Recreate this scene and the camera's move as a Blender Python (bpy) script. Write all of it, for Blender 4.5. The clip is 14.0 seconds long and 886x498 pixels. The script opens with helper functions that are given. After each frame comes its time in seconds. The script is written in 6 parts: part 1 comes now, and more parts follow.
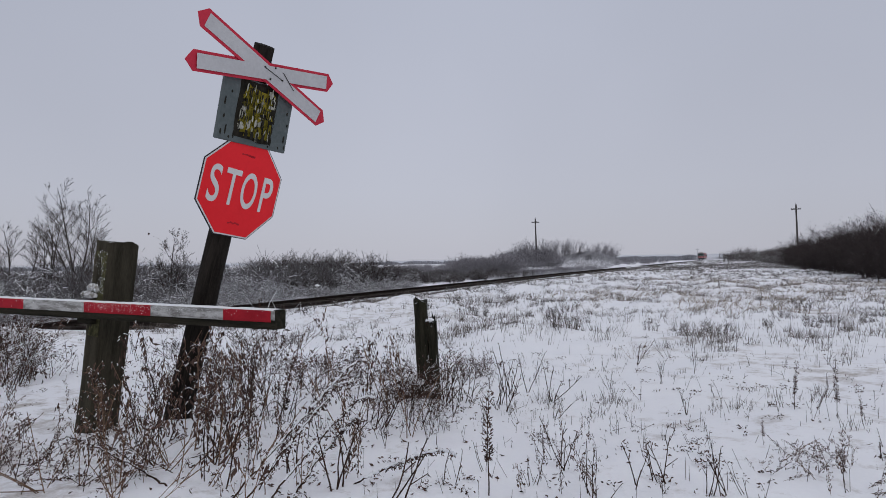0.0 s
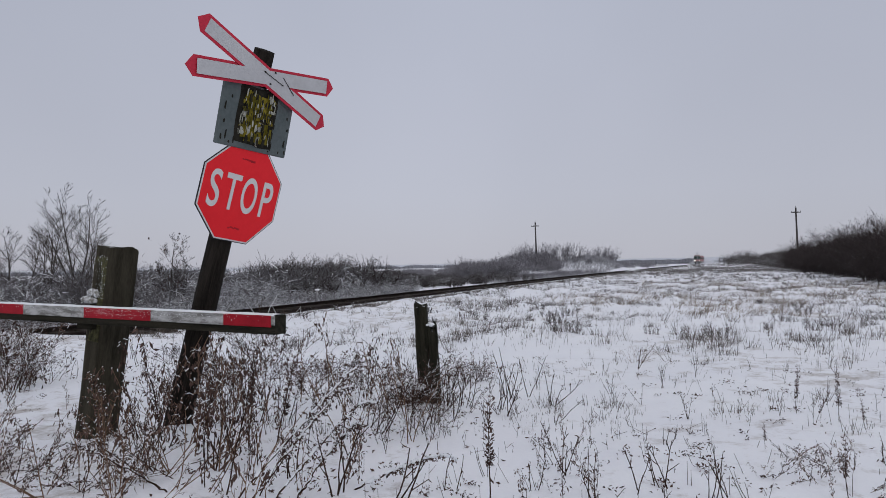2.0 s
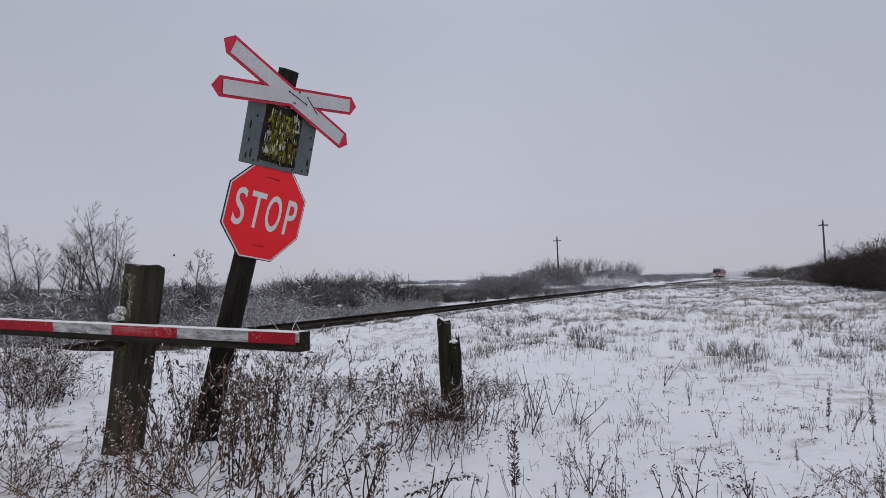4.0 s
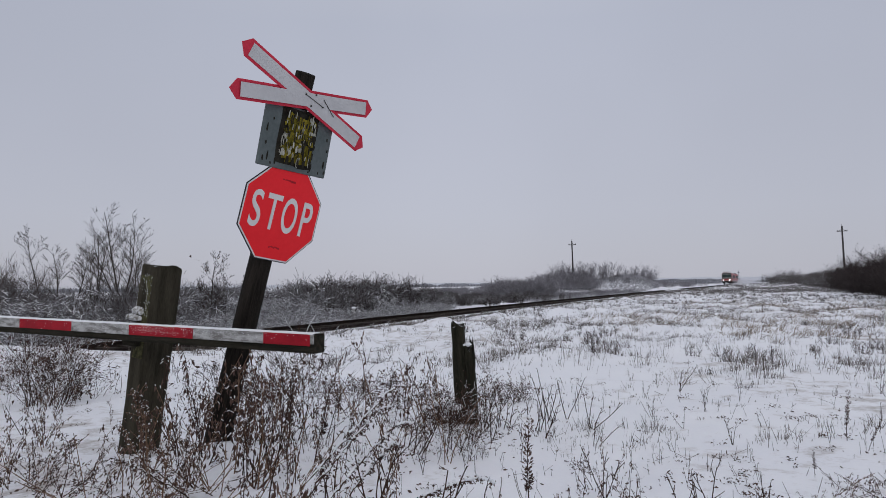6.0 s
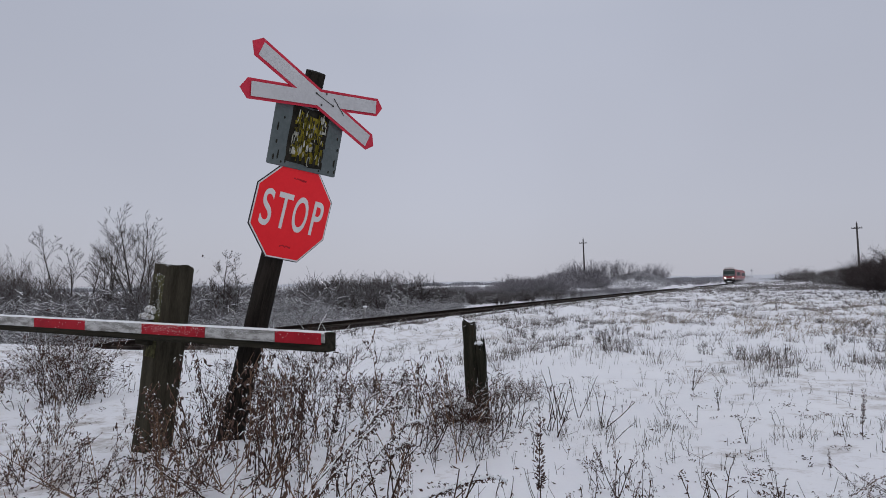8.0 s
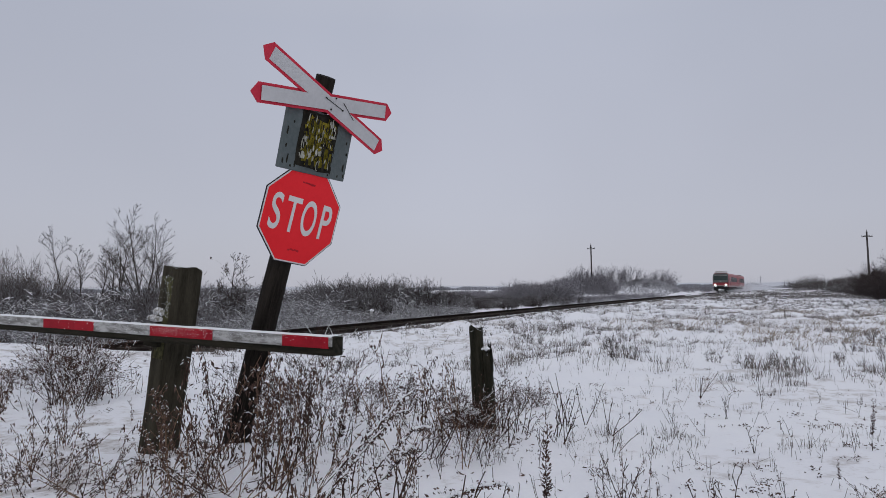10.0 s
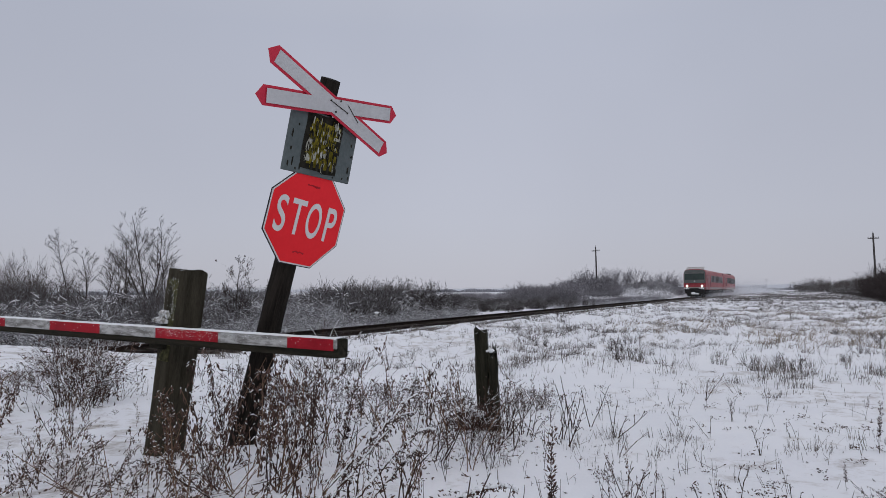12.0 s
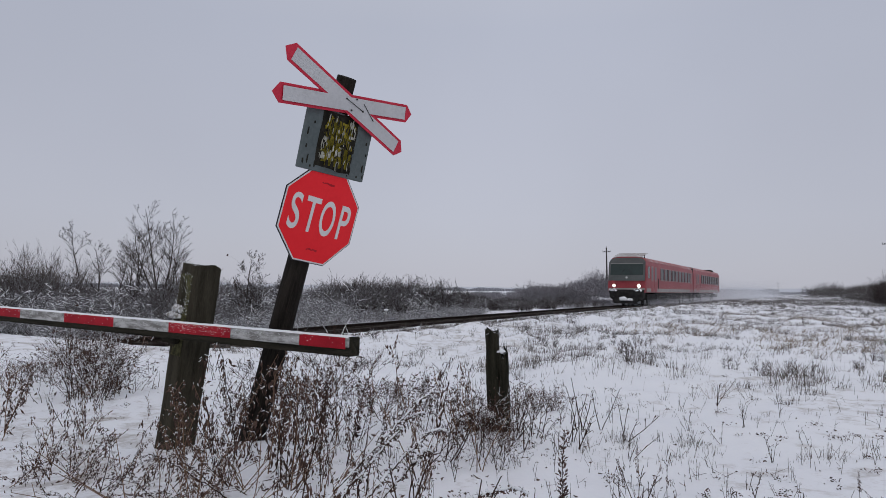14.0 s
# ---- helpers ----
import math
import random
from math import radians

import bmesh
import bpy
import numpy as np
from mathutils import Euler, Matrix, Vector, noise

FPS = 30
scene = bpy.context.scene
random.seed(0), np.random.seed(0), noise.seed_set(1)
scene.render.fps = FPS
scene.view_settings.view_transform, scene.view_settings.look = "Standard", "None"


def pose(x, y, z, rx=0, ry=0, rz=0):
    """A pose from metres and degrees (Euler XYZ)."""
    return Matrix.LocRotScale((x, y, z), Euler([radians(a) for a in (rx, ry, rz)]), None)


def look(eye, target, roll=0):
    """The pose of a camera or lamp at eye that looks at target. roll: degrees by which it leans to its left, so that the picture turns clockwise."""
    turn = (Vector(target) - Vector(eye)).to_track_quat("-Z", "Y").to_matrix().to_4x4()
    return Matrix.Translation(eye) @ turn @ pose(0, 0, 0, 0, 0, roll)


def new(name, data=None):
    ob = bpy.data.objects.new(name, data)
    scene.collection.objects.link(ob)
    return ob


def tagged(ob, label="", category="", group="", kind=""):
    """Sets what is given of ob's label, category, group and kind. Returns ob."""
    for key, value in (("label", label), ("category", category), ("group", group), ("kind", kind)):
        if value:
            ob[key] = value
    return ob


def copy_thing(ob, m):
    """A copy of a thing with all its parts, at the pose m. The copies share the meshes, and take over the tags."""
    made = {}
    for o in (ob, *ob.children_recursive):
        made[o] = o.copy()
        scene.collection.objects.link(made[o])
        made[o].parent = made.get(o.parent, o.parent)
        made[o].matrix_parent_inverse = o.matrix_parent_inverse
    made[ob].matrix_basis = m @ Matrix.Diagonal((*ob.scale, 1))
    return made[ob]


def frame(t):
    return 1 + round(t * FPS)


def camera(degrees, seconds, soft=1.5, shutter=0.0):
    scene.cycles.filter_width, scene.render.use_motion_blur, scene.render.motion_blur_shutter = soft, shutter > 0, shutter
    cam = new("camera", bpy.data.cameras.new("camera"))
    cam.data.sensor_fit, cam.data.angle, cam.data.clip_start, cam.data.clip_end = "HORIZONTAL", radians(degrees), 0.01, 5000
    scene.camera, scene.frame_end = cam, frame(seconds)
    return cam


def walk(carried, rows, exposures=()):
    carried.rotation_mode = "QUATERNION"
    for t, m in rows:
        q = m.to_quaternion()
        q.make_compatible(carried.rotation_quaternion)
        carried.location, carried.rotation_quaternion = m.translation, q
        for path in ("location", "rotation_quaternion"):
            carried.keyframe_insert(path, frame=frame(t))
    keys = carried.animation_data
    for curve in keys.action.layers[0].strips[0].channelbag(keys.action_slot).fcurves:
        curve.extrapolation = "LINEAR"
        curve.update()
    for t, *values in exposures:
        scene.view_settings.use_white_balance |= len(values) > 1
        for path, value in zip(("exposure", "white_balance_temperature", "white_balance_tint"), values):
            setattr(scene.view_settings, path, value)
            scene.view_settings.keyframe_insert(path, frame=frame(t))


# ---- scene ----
cam = camera(65.83, 14.0, soft=0.6)
walk(cam, [
    (0.0, pose(0.000, -0.000, 0.950, 91.09, 0.85, 22.63)),
    (0.5, pose(-0.003, 0.002, 0.951, 91.13, 0.88, 22.48)),
    (1.0, pose(-0.003, 0.006, 0.951, 91.22, 0.86, 22.46)),
    (1.5, pose(-0.005, 0.004, 0.950, 91.34, 0.89, 22.51)),
    (2.0, pose(-0.004, 0.003, 0.953, 91.42, 0.98, 22.63)),
    (2.5, pose(-0.007, 0.005, 0.958, 91.72, 1.05, 22.83)),
    (3.0, pose(-0.012, 0.003, 0.963, 92.15, 1.13, 23.39)),
    (5.5, pose(-0.015, 0.000, 0.962, 92.99, 0.87, 25.39)),
    (6.0, pose(-0.015, -0.001, 0.962, 93.00, 0.71, 25.61)),
    (6.5, pose(-0.015, 0.004, 0.959, 92.87, 0.84, 25.80)),
    (7.0, pose(-0.017, 0.006, 0.959, 92.80, 1.11, 26.04)),
    (7.5, pose(-0.018, 0.005, 0.961, 92.84, 1.10, 26.29)),
    (8.0, pose(-0.018, 0.007, 0.960, 92.91, 0.86, 26.53)),
    (10.5, pose(-0.022, 0.003, 0.966, 93.35, 0.26, 27.18)),
    (11.0, pose(-0.022, 0.002, 0.965, 93.43, 0.30, 27.28)),
    (11.5, pose(-0.021, 0.003, 0.963, 93.49, 0.27, 27.39)),
    (12.0, pose(-0.021, 0.002, 0.964, 93.47, 0.31, 27.49)),
    (12.5, pose(-0.022, 0.001, 0.964, 93.51, 0.27, 27.59)),
    (13.0, pose(-0.023, -0.000, 0.974, 93.50, 0.20, 27.74)),
    (13.5, pose(-0.031, -0.003, 0.975, 93.41, -0.56, 27.89)),
    (14.0, pose(-0.039, -0.003, 0.976, 93.30, -0.74, 28.28)),
])

# ---- world: a closed cloud deck over a snow field ----
world = bpy.data.worlds.new("world")
scene.world = world
world.use_nodes = True
wn, wl = world.node_tree.nodes, world.node_tree.links
wn.clear()
w_out = wn.new("ShaderNodeOutputWorld")
w_add = wn.new("ShaderNodeAddShader")
w_sky = wn.new("ShaderNodeTexSky")
w_sky.sky_type = "NISHITA"
w_sky.sun_disc = False
w_sky.sun_elevation = radians(24)
w_sky.sun_rotation = radians(150)
w_clear = wn.new("ShaderNodeBackground")
w_clear.inputs["Strength"].default_value = 0.004
wl.new(w_sky.outputs[0], w_clear.inputs["Color"])
w_deck = wn.new("ShaderNodeBackground")
w_deck.inputs["Strength"].default_value = 0.97
w_geo = wn.new("ShaderNodeTexCoord")
w_sep = wn.new("ShaderNodeSeparateXYZ")
wl.new(w_geo.outputs["Generated"], w_sep.inputs[0])
w_ramp = wn.new("ShaderNodeValToRGB")
el = w_ramp.color_ramp.elements
el[0].position, el[0].color = 0.0, (0.482, 0.488, 0.560, 1)
el[1].position, el[1].color = 1.0, (0.68, 0.69, 0.74, 1)
for at, c in ((0.10, (0.492, 0.507, 0.590, 1)), (0.36, (0.456, 0.482, 0.575, 1)), (0.60, (0.53, 0.55, 0.615, 1))):
    e = el.new(at)
    e.color = c
wl.new(w_sep.outputs["Z"], w_ramp.inputs["Fac"])
w_cloud = wn.new("ShaderNodeTexNoise")
w_cloud.inputs["Scale"].default_value = 2.2
w_cloud.inputs["Detail"].default_value = 3.0
wl.new(w_geo.outputs["Generated"], w_cloud.inputs["Vector"])
w_map = wn.new("ShaderNodeMapRange")
w_map.inputs["From Min"].default_value, w_map.inputs["From Max"].default_value = 0.3, 0.7
w_map.inputs["To Min"].default_value, w_map.inputs["To Max"].default_value = 0.97, 1.03
wl.new(w_cloud.outputs["Fac"], w_map.inputs["Value"])
w_mul = wn.new("ShaderNodeVectorMath")
w_mul.operation = "SCALE"
w_side = wn.new("ShaderNodeMapRange")
w_side.inputs["From Min"].default_value, w_side.inputs["From Max"].default_value = -0.95, -0.45
w_side.inputs["To Min"].default_value, w_side.inputs["To Max"].default_value = 0.90, 1.0
wl.new(w_sep.outputs["X"], w_side.inputs["Value"])
w_east = wn.new("ShaderNodeMapRange")
w_east.inputs["From Min"].default_value, w_east.inputs["From Max"].default_value = -0.35, 0.10
w_east.inputs["To Min"].default_value, w_east.inputs["To Max"].default_value = 1.0, 0.945
wl.new(w_sep.outputs["X"], w_east.inputs["Value"])
w_both = wn.new("ShaderNodeMath")
w_both.operation = "MULTIPLY"
wl.new(w_side.outputs["Result"], w_both.inputs[0])
wl.new(w_east.outputs["Result"], w_both.inputs[1])
w_dim = wn.new("ShaderNodeMath")
w_dim.operation = "MULTIPLY"
wl.new(w_map.outputs["Result"], w_dim.inputs[0])
wl.new(w_both.outputs[0], w_dim.inputs[1])
wl.new(w_ramp.outputs["Color"], w_mul.inputs[0])
wl.new(w_dim.outputs[0], w_mul.inputs["Scale"])
wl.new(w_mul.outputs[0], w_deck.inputs["Color"])
wl.new(w_clear.outputs[0], w_add.inputs[0])
wl.new(w_deck.outputs[0], w_add.inputs[1])
wl.new(w_add.outputs[0], w_out.inputs["Surface"])

sun = new("sun", bpy.data.lights.new("sun", "SUN"))
sun.data.energy, sun.data.angle, sun.data.color = 0.4, radians(25), (1.0, 0.97, 0.93)
sun.matrix_world = look((30, -40, 26), (0, 0, 0))


# ---- materials ----
def material(name, a, b, scale=8.0, rough=0.8, bump=0.3, fine=60.0, metal=0.0, frost=0.0, stretch=(1, 1, 1), snow=(0.86, 0.88, 0.92), coarse=1.0, spread=0.5, spec=None):
    """Two tones mixed by noise at two scales, fine relief, and snow or rime lying on what faces up."""
    m = bpy.data.materials.new(name)
    m.use_nodes = True
    n, l = m.node_tree.nodes, m.node_tree.links
    p = n["Principled BSDF"]
    tc = n.new("ShaderNodeTexCoord")
    mp = n.new("ShaderNodeMapping")
    mp.inputs["Scale"].default_value = stretch
    l.new(tc.outputs["Object"], mp.inputs["Vector"])
    n1 = n.new("ShaderNodeTexNoise")
    n1.inputs["Scale"].default_value, n1.inputs["Detail"].default_value = scale, 6
    l.new(mp.outputs[0], n1.inputs["Vector"])
    n2 = n.new("ShaderNodeTexNoise")
    n2.inputs["Scale"].default_value, n2.inputs["Detail"].default_value = fine, 4
    l.new(mp.outputs[0], n2.inputs["Vector"])
    add = n.new("ShaderNodeMath")
    add.operation = "MULTIPLY_ADD"
    add.inputs[1].default_value, add.inputs[2].default_value = 0.5, -0.25
    l.new(n2.outputs["Fac"], add.inputs[0])
    tot = n.new("ShaderNodeMath")
    tot.operation = "ADD"
    l.new(n1.outputs["Fac"], tot.inputs[0])
    l.new(add.outputs[0], tot.inputs[1])
    ramp = n.new("ShaderNodeMapRange")
    ramp.inputs["From Min"].default_value, ramp.inputs["From Max"].default_value = 0.5 - spread / 2, 0.5 + spread / 2
    l.new(tot.outputs[0], ramp.inputs["Value"])
    mix = n.new("ShaderNodeMix")
    mix.data_type = "RGBA"
    mix.inputs[6].default_value, mix.inputs[7].default_value = (*a, 1), (*b, 1)
    l.new(ramp.outputs[0], mix.inputs[0])
    colour = mix.outputs[2]
    if frost > 0:
        g = n.new("ShaderNodeNewGeometry")
        sx = n.new("ShaderNodeSeparateXYZ")
        l.new(g.outputs["Normal"], sx.inputs[0])
        up = n.new("ShaderNodeMapRange")
        up.inputs["From Min"].default_value, up.inputs["From Max"].default_value = 0.75 - frost, 1.15 - frost * 0.5
        l.new(sx.outputs["Z"], up.inputs["Value"])
        n3 = n.new("ShaderNodeTexNoise")
        n3.inputs["Scale"].default_value, n3.inputs["Detail"].default_value = coarse, 3
        l.new(tc.outputs["Object"], n3.inputs["Vector"])
        pat = n.new("ShaderNodeMapRange")
        pat.inputs["From Min"].default_value, pat.inputs["From Max"].default_value = 0.62 - frost * 0.5, 0.72 - frost * 0.2
        l.new(n3.outputs["Fac"], pat.inputs["Value"])
        k = n.new("ShaderNodeMath")
        k.operation = "MULTIPLY"
        l.new(up.outputs[0], k.inputs[0])
        l.new(pat.outputs[0], k.inputs[1])
        m2 = n.new("ShaderNodeMix")
        m2.data_type = "RGBA"
        m2.inputs[7].default_value = (*snow, 1)
        l.new(colour, m2.inputs[6])
        l.new(k.outputs[0], m2.inputs[0])
        colour = m2.outputs[2]
    l.new(colour, p.inputs["Base Color"])
    p.inputs["Roughness"].default_value, p.inputs["Metallic"].default_value = rough, metal
    if spec is not None or rough >= 0.8:
        p.inputs["Specular IOR Level"].default_value = 0.08 if spec is None else spec
    if bump:
        bp = n.new("ShaderNodeBump")
        bp.inputs["Strength"].default_value, bp.inputs["Distance"].default_value = bump, 0.01
        l.new(tot.outputs[0], bp.inputs["Height"])
        l.new(bp.outputs[0], p.inputs["Normal"])
    return m


def glow(name, colour, strength):
    m = bpy.data.materials.new(name)
    m.use_nodes = True
    p = m.node_tree.nodes["Principled BSDF"]
    p.inputs["Base Color"].default_value = (*colour, 1)
    p.inputs["Emission Color"].default_value = (*colour, 1)
    p.inputs["Emission Strength"].default_value = strength
    return m


SNOW_CAP = material("settled_snow", (0.80, 0.82, 0.86), (0.90, 0.91, 0.93), 20.0, 0.8, 0.5, 180.0)
CRUST = material("snow_crusted_moss", (0.24, 0.23, 0.20), (0.86, 0.87, 0.90), 55.0, 0.9, 0.9, 120.0, spread=0.3)
FLAKE = material("airborne_snow", (0.66, 0.67, 0.71), (0.74, 0.75, 0.79), 2.0, 0.95, 0.0, 30.0)
POST_WOOD = material("tarred_post_wood", (0.007, 0.006, 0.005), (0.030, 0.025, 0.021), 5.0, 0.85, 0.9, 40.0, stretch=(6, 6, 0.5))
GATE_WOOD = material("mossy_sleeper_wood", (0.022, 0.020, 0.014), (0.068, 0.060, 0.044), 4.0, 0.9, 0.6, 40.0, stretch=(5, 5, 0.6), frost=0.35, coarse=30)
MOSS = material("olive_moss", (0.022, 0.022, 0.012), (0.115, 0.110, 0.055), 26.0, 0.95, 1.0, 90.0, frost=0.45, coarse=45)
STUB_WOOD = material("rotten_stub_wood", (0.006, 0.007, 0.005), (0.040, 0.037, 0.026), 5.0, 0.9, 1.0, 50.0, stretch=(7, 7, 0.6), frost=0.3, coarse=20)
RED_SIGN = material("red_sign_sheeting", (0.74, 0.014, 0.022), (0.82, 0.020, 0.030), 2.0, 0.5, 0.03, 50.0, spec=0.2)
RED_CROSS = material("faded_red_sheeting", (0.44, 0.020, 0.045), (0.58, 0.032, 0.062), 6.0, 0.5, 0.05, 80.0, spec=0.2)
RED_SMEAR = material("smudged_red", (0.30, 0.010, 0.018), (0.42, 0.012, 0.02), 20.0, 0.6, 0.1, 80.0, spec=0.2)
WHITE_SIGN = material("grey_white_sheeting", (0.42, 0.42, 0.43), (0.52, 0.52, 0.53), 5.0, 0.5, 0.05, 60.0)
LETTER_WHITE = material("white_sign_lettering", (0.58, 0.57, 0.57), (0.68, 0.67, 0.67), 5.0, 0.5, 0.05, 60.0)
# Near-black steel: the shade on the rim's edge is in the colour.
STEEL_BACK = material("shaded_sign_steel", (0.012, 0.012, 0.014), (0.04, 0.04, 0.045), 9.0, 0.5, 0.2, 60.0, metal=0.6)
PLATE_GREY = material("weathered_grey_green_board", (0.058, 0.076, 0.078), (0.105, 0.126, 0.128), 5.0, 0.7, 0.3, 40.0)
PAPER_YELLOW = material("torn_yellow_paper", (0.085, 0.078, 0.012), (0.30, 0.24, 0.03), 14.0, 0.8, 0.4, 60.0)
PAPER_WHITE = material("torn_white_paper", (0.24, 0.24, 0.19), (0.48, 0.48, 0.42), 16.0, 0.85, 0.4, 60.0)
INK = material("dark_stain", (0.010, 0.010, 0.008), (0.035, 0.032, 0.025), 20.0, 0.85, 0.2, 60.0)
BAR_RED = material("worn_red_paint", (0.25, 0.007, 0.016), (0.38, 0.012, 0.024), 9.0, 0.6, 0.25, 90.0, frost=0.25, coarse=70, spec=0.15)
BAR_WHITE = material("frosted_grey_white_paint", (0.17, 0.165, 0.155), (0.46, 0.46, 0.455), 22.0, 0.7, 0.35, 160.0, frost=0.2, coarse=34, spread=0.26, stretch=(0.5, 1, 1.6), spec=0.2)
BAR_DARK = material("dark_bar_wood", (0.009, 0.009, 0.007), (0.040, 0.036, 0.026), 6.0, 0.9, 0.6, 60.0, stretch=(0.6, 6, 6))
RAIL_STEEL = material("rusty_rail_steel", (0.014, 0.011, 0.010), (0.042, 0.032, 0.028), 10.0, 0.85, 0.2, 60.0)
SLEEPER_WOOD = material("snowy_sleeper_wood", (0.02, 0.018, 0.015), (0.06, 0.05, 0.042), 6.0, 0.9, 0.5, 40.0)
TWIG_DARK = material("dark_twigs", (0.020, 0.016, 0.015), (0.060, 0.048, 0.044), 3.0, 0.9, 0.0, 20.0, frost=0.30, coarse=1.5)
TWIG_GREY = material("grey_bare_twigs", (0.050, 0.043, 0.042), (0.12, 0.105, 0.10), 2.0, 0.9, 0.0, 20.0, frost=0.45, coarse=1.2)
TWIG_PALE = material("rimed_pale_twigs", (0.13, 0.125, 0.13), (0.24, 0.235, 0.245), 1.0, 0.9, 0.0, 12.0, frost=0.35, coarse=1.0)
BARK = material("grey_bark", (0.030, 0.026, 0.025), (0.090, 0.080, 0.076), 6.0, 0.9, 0.4, 40.0, frost=0.2, coarse=4)
# Far twigs are lightened: distance haze is put into their colour.
TWIG_MIST = material("haze_paled_far_twigs", (0.165, 0.158, 0.172), (0.30, 0.292, 0.315), 1.0, 0.9, 0.0, 12.0, frost=0.2, coarse=1.0)
TWIG_RIME = material("white_rimed_scrub", (0.27, 0.27, 0.285), (0.46, 0.46, 0.485), 0.5, 0.9, 0.0, 6.0)
STALK = material("dry_stalk", (0.016, 0.010, 0.008), (0.085, 0.052, 0.038), 6.0, 0.85, 0.0, 60.0, frost=0.10, coarse=14)
TWIG_HEDGE = material("dark_hedge_twigs", (0.030, 0.024, 0.024), (0.078, 0.064, 0.062), 3.0, 0.9, 0.0, 20.0, frost=0.06, coarse=1.5)
GRASS_GREY = material("grey_dead_grass", (0.075, 0.068, 0.066), (0.20, 0.185, 0.175), 1.5, 0.9, 0.0, 30.0, frost=0.3, coarse=2)
STALK_PALE = material("pale_dry_stalk", (0.12, 0.072, 0.048), (0.27, 0.175, 0.118), 6.0, 0.85, 0.0, 60.0, frost=0.2, coarse=14)
LEAF_DRY = material("withered_leaf", (0.010, 0.007, 0.007), (0.175, 0.112, 0.094), 9.0, 0.9, 0.0, 60.0, frost=0.14, coarse=25)
GRASS_DRY = material("dry_grass", (0.058, 0.050, 0.048), (0.22, 0.190, 0.168), 1.5, 0.9, 0.0, 30.0, frost=0.3, coarse=2)
STRAW = material("pale_straw", (0.20, 0.165, 0.130), (0.38, 0.32, 0.255), 1.5, 0.9, 0.0, 30.0, frost=0.3, coarse=2)
POLE_WOOD = material("grey_pole_wood", (0.045, 0.041, 0.040), (0.10, 0.092, 0.09), 4.0, 0.9, 0.3, 30.0, stretch=(3, 3, 0.4))
TRAIN_RED = material("train_red_paint", (0.23, 0.024, 0.032), (0.33, 0.058, 0.068), 0.8, 0.45, 0.02, 12.0, spec=0.3)
TRAIN_ROOF = material("train_dirty_red_roof", (0.30, 0.09, 0.09), (0.42, 0.16, 0.16), 0.7, 0.6, 0.05, 12.0, frost=0.3, coarse=1)
TRAIN_GREY = material("train_light_grey_paint", (0.42, 0.41, 0.40), (0.56, 0.55, 0.54), 1.0, 0.5, 0.03, 12.0)
TRAIN_FRAME = material("train_salted_frame_paint", (0.24, 0.12, 0.12), (0.36, 0.22, 0.22), 1.0, 0.6, 0.03, 12.0)
TRAIN_BAND = material("train_dirty_grey_band", (0.22, 0.21, 0.20), (0.36, 0.35, 0.33), 1.2, 0.6, 0.03, 12.0)
TRAIN_FACE = material("train_grey_face_paint", (0.055, 0.060, 0.058), (0.105, 0.112, 0.108), 1.2, 0.5, 0.03, 12.0)
TRAIN_UNDER = material("train_underframe_grime", (0.012, 0.012, 0.013), (0.05, 0.048, 0.047), 3.0, 0.8, 0.2, 20.0, frost=0.25, coarse=2)
TRAIN_SCREEN = material("windscreen_glass", (0.014, 0.026, 0.022), (0.026, 0.042, 0.036), 1.0, 0.22, 0.0, 10.0)
SIDE_GLASS = material("frosted_side_glass", (0.040, 0.043, 0.047), (0.075, 0.08, 0.085), 0.6, 0.35, 0.0, 10.0)
LAMP_GLASS = glow("headlight_glow", (1.0, 0.96, 0.90), 30.0)


def ground_material():
    """Snow, thinned in patches where flattened straw-coloured grass shows through."""
    m = material("snow_over_grass", (0.865, 0.875, 0.925), (0.930, 0.937, 0.972), 1.3, 0.8, 0.35, 40.0)
    n, l = m.node_tree.nodes, m.node_tree.links
    p = n["Principled BSDF"]
    tc = n.new("ShaderNodeTexCoord")
    a = n.new("ShaderNodeTexNoise")
    a.inputs["Scale"].default_value, a.inputs["Detail"].default_value = 0.22, 4
    b = n.new("ShaderNodeTexNoise")
    b.inputs["Scale"].default_value, b.inputs["Detail"].default_value, b.inputs["Roughness"].default_value = 3.2, 8, 0.75
    for t in (a, b):
        l.new(tc.outputs["Object"], t.inputs["Vector"])
    k = n.new("ShaderNodeMath")
    k.operation = "MULTIPLY_ADD"
    k.inputs[1].default_value = 0.75
    l.new(a.outputs["Fac"], k.inputs[0])
    l.new(b.outputs["Fac"], k.inputs[2])
    r = n.new("ShaderNodeMapRange")
    r.inputs["From Min"].default_value, r.inputs["From Max"].default_value = 0.925, 1.15
    r.inputs["To Max"].default_value = 0.75
    l.new(k.outputs[0], r.inputs["Value"])
    straw = n.new("ShaderNodeMix")
    straw.data_type = "RGBA"
    old = p.inputs["Base Color"].links[0].from_socket
    l.new(old, straw.inputs[6])
    straw.inputs[7].default_value = (0.23, 0.17, 0.115, 1)
    l.new(r.outputs[0], straw.inputs[0])
    l.new(straw.outputs[2], p.inputs["Base Color"])
    h = n.new("ShaderNodeBump")
    h.inputs["Strength"].default_value, h.inputs["Distance"].default_value = 0.40, 0.05
    l.new(b.outputs["Fac"], h.inputs["Height"])
    l.new(p.inputs["Normal"].links[0].from_socket, h.inputs["Normal"])
    l.new(h.outputs[0], p.inputs["Normal"])
    return m


GROUND = ground_material()
BALLAST = material("dark_ballast", (0.020, 0.018, 0.017), (0.060, 0.054, 0.051), 14.0, 0.9, 1.0, 40.0, frost=0.12, coarse=7)


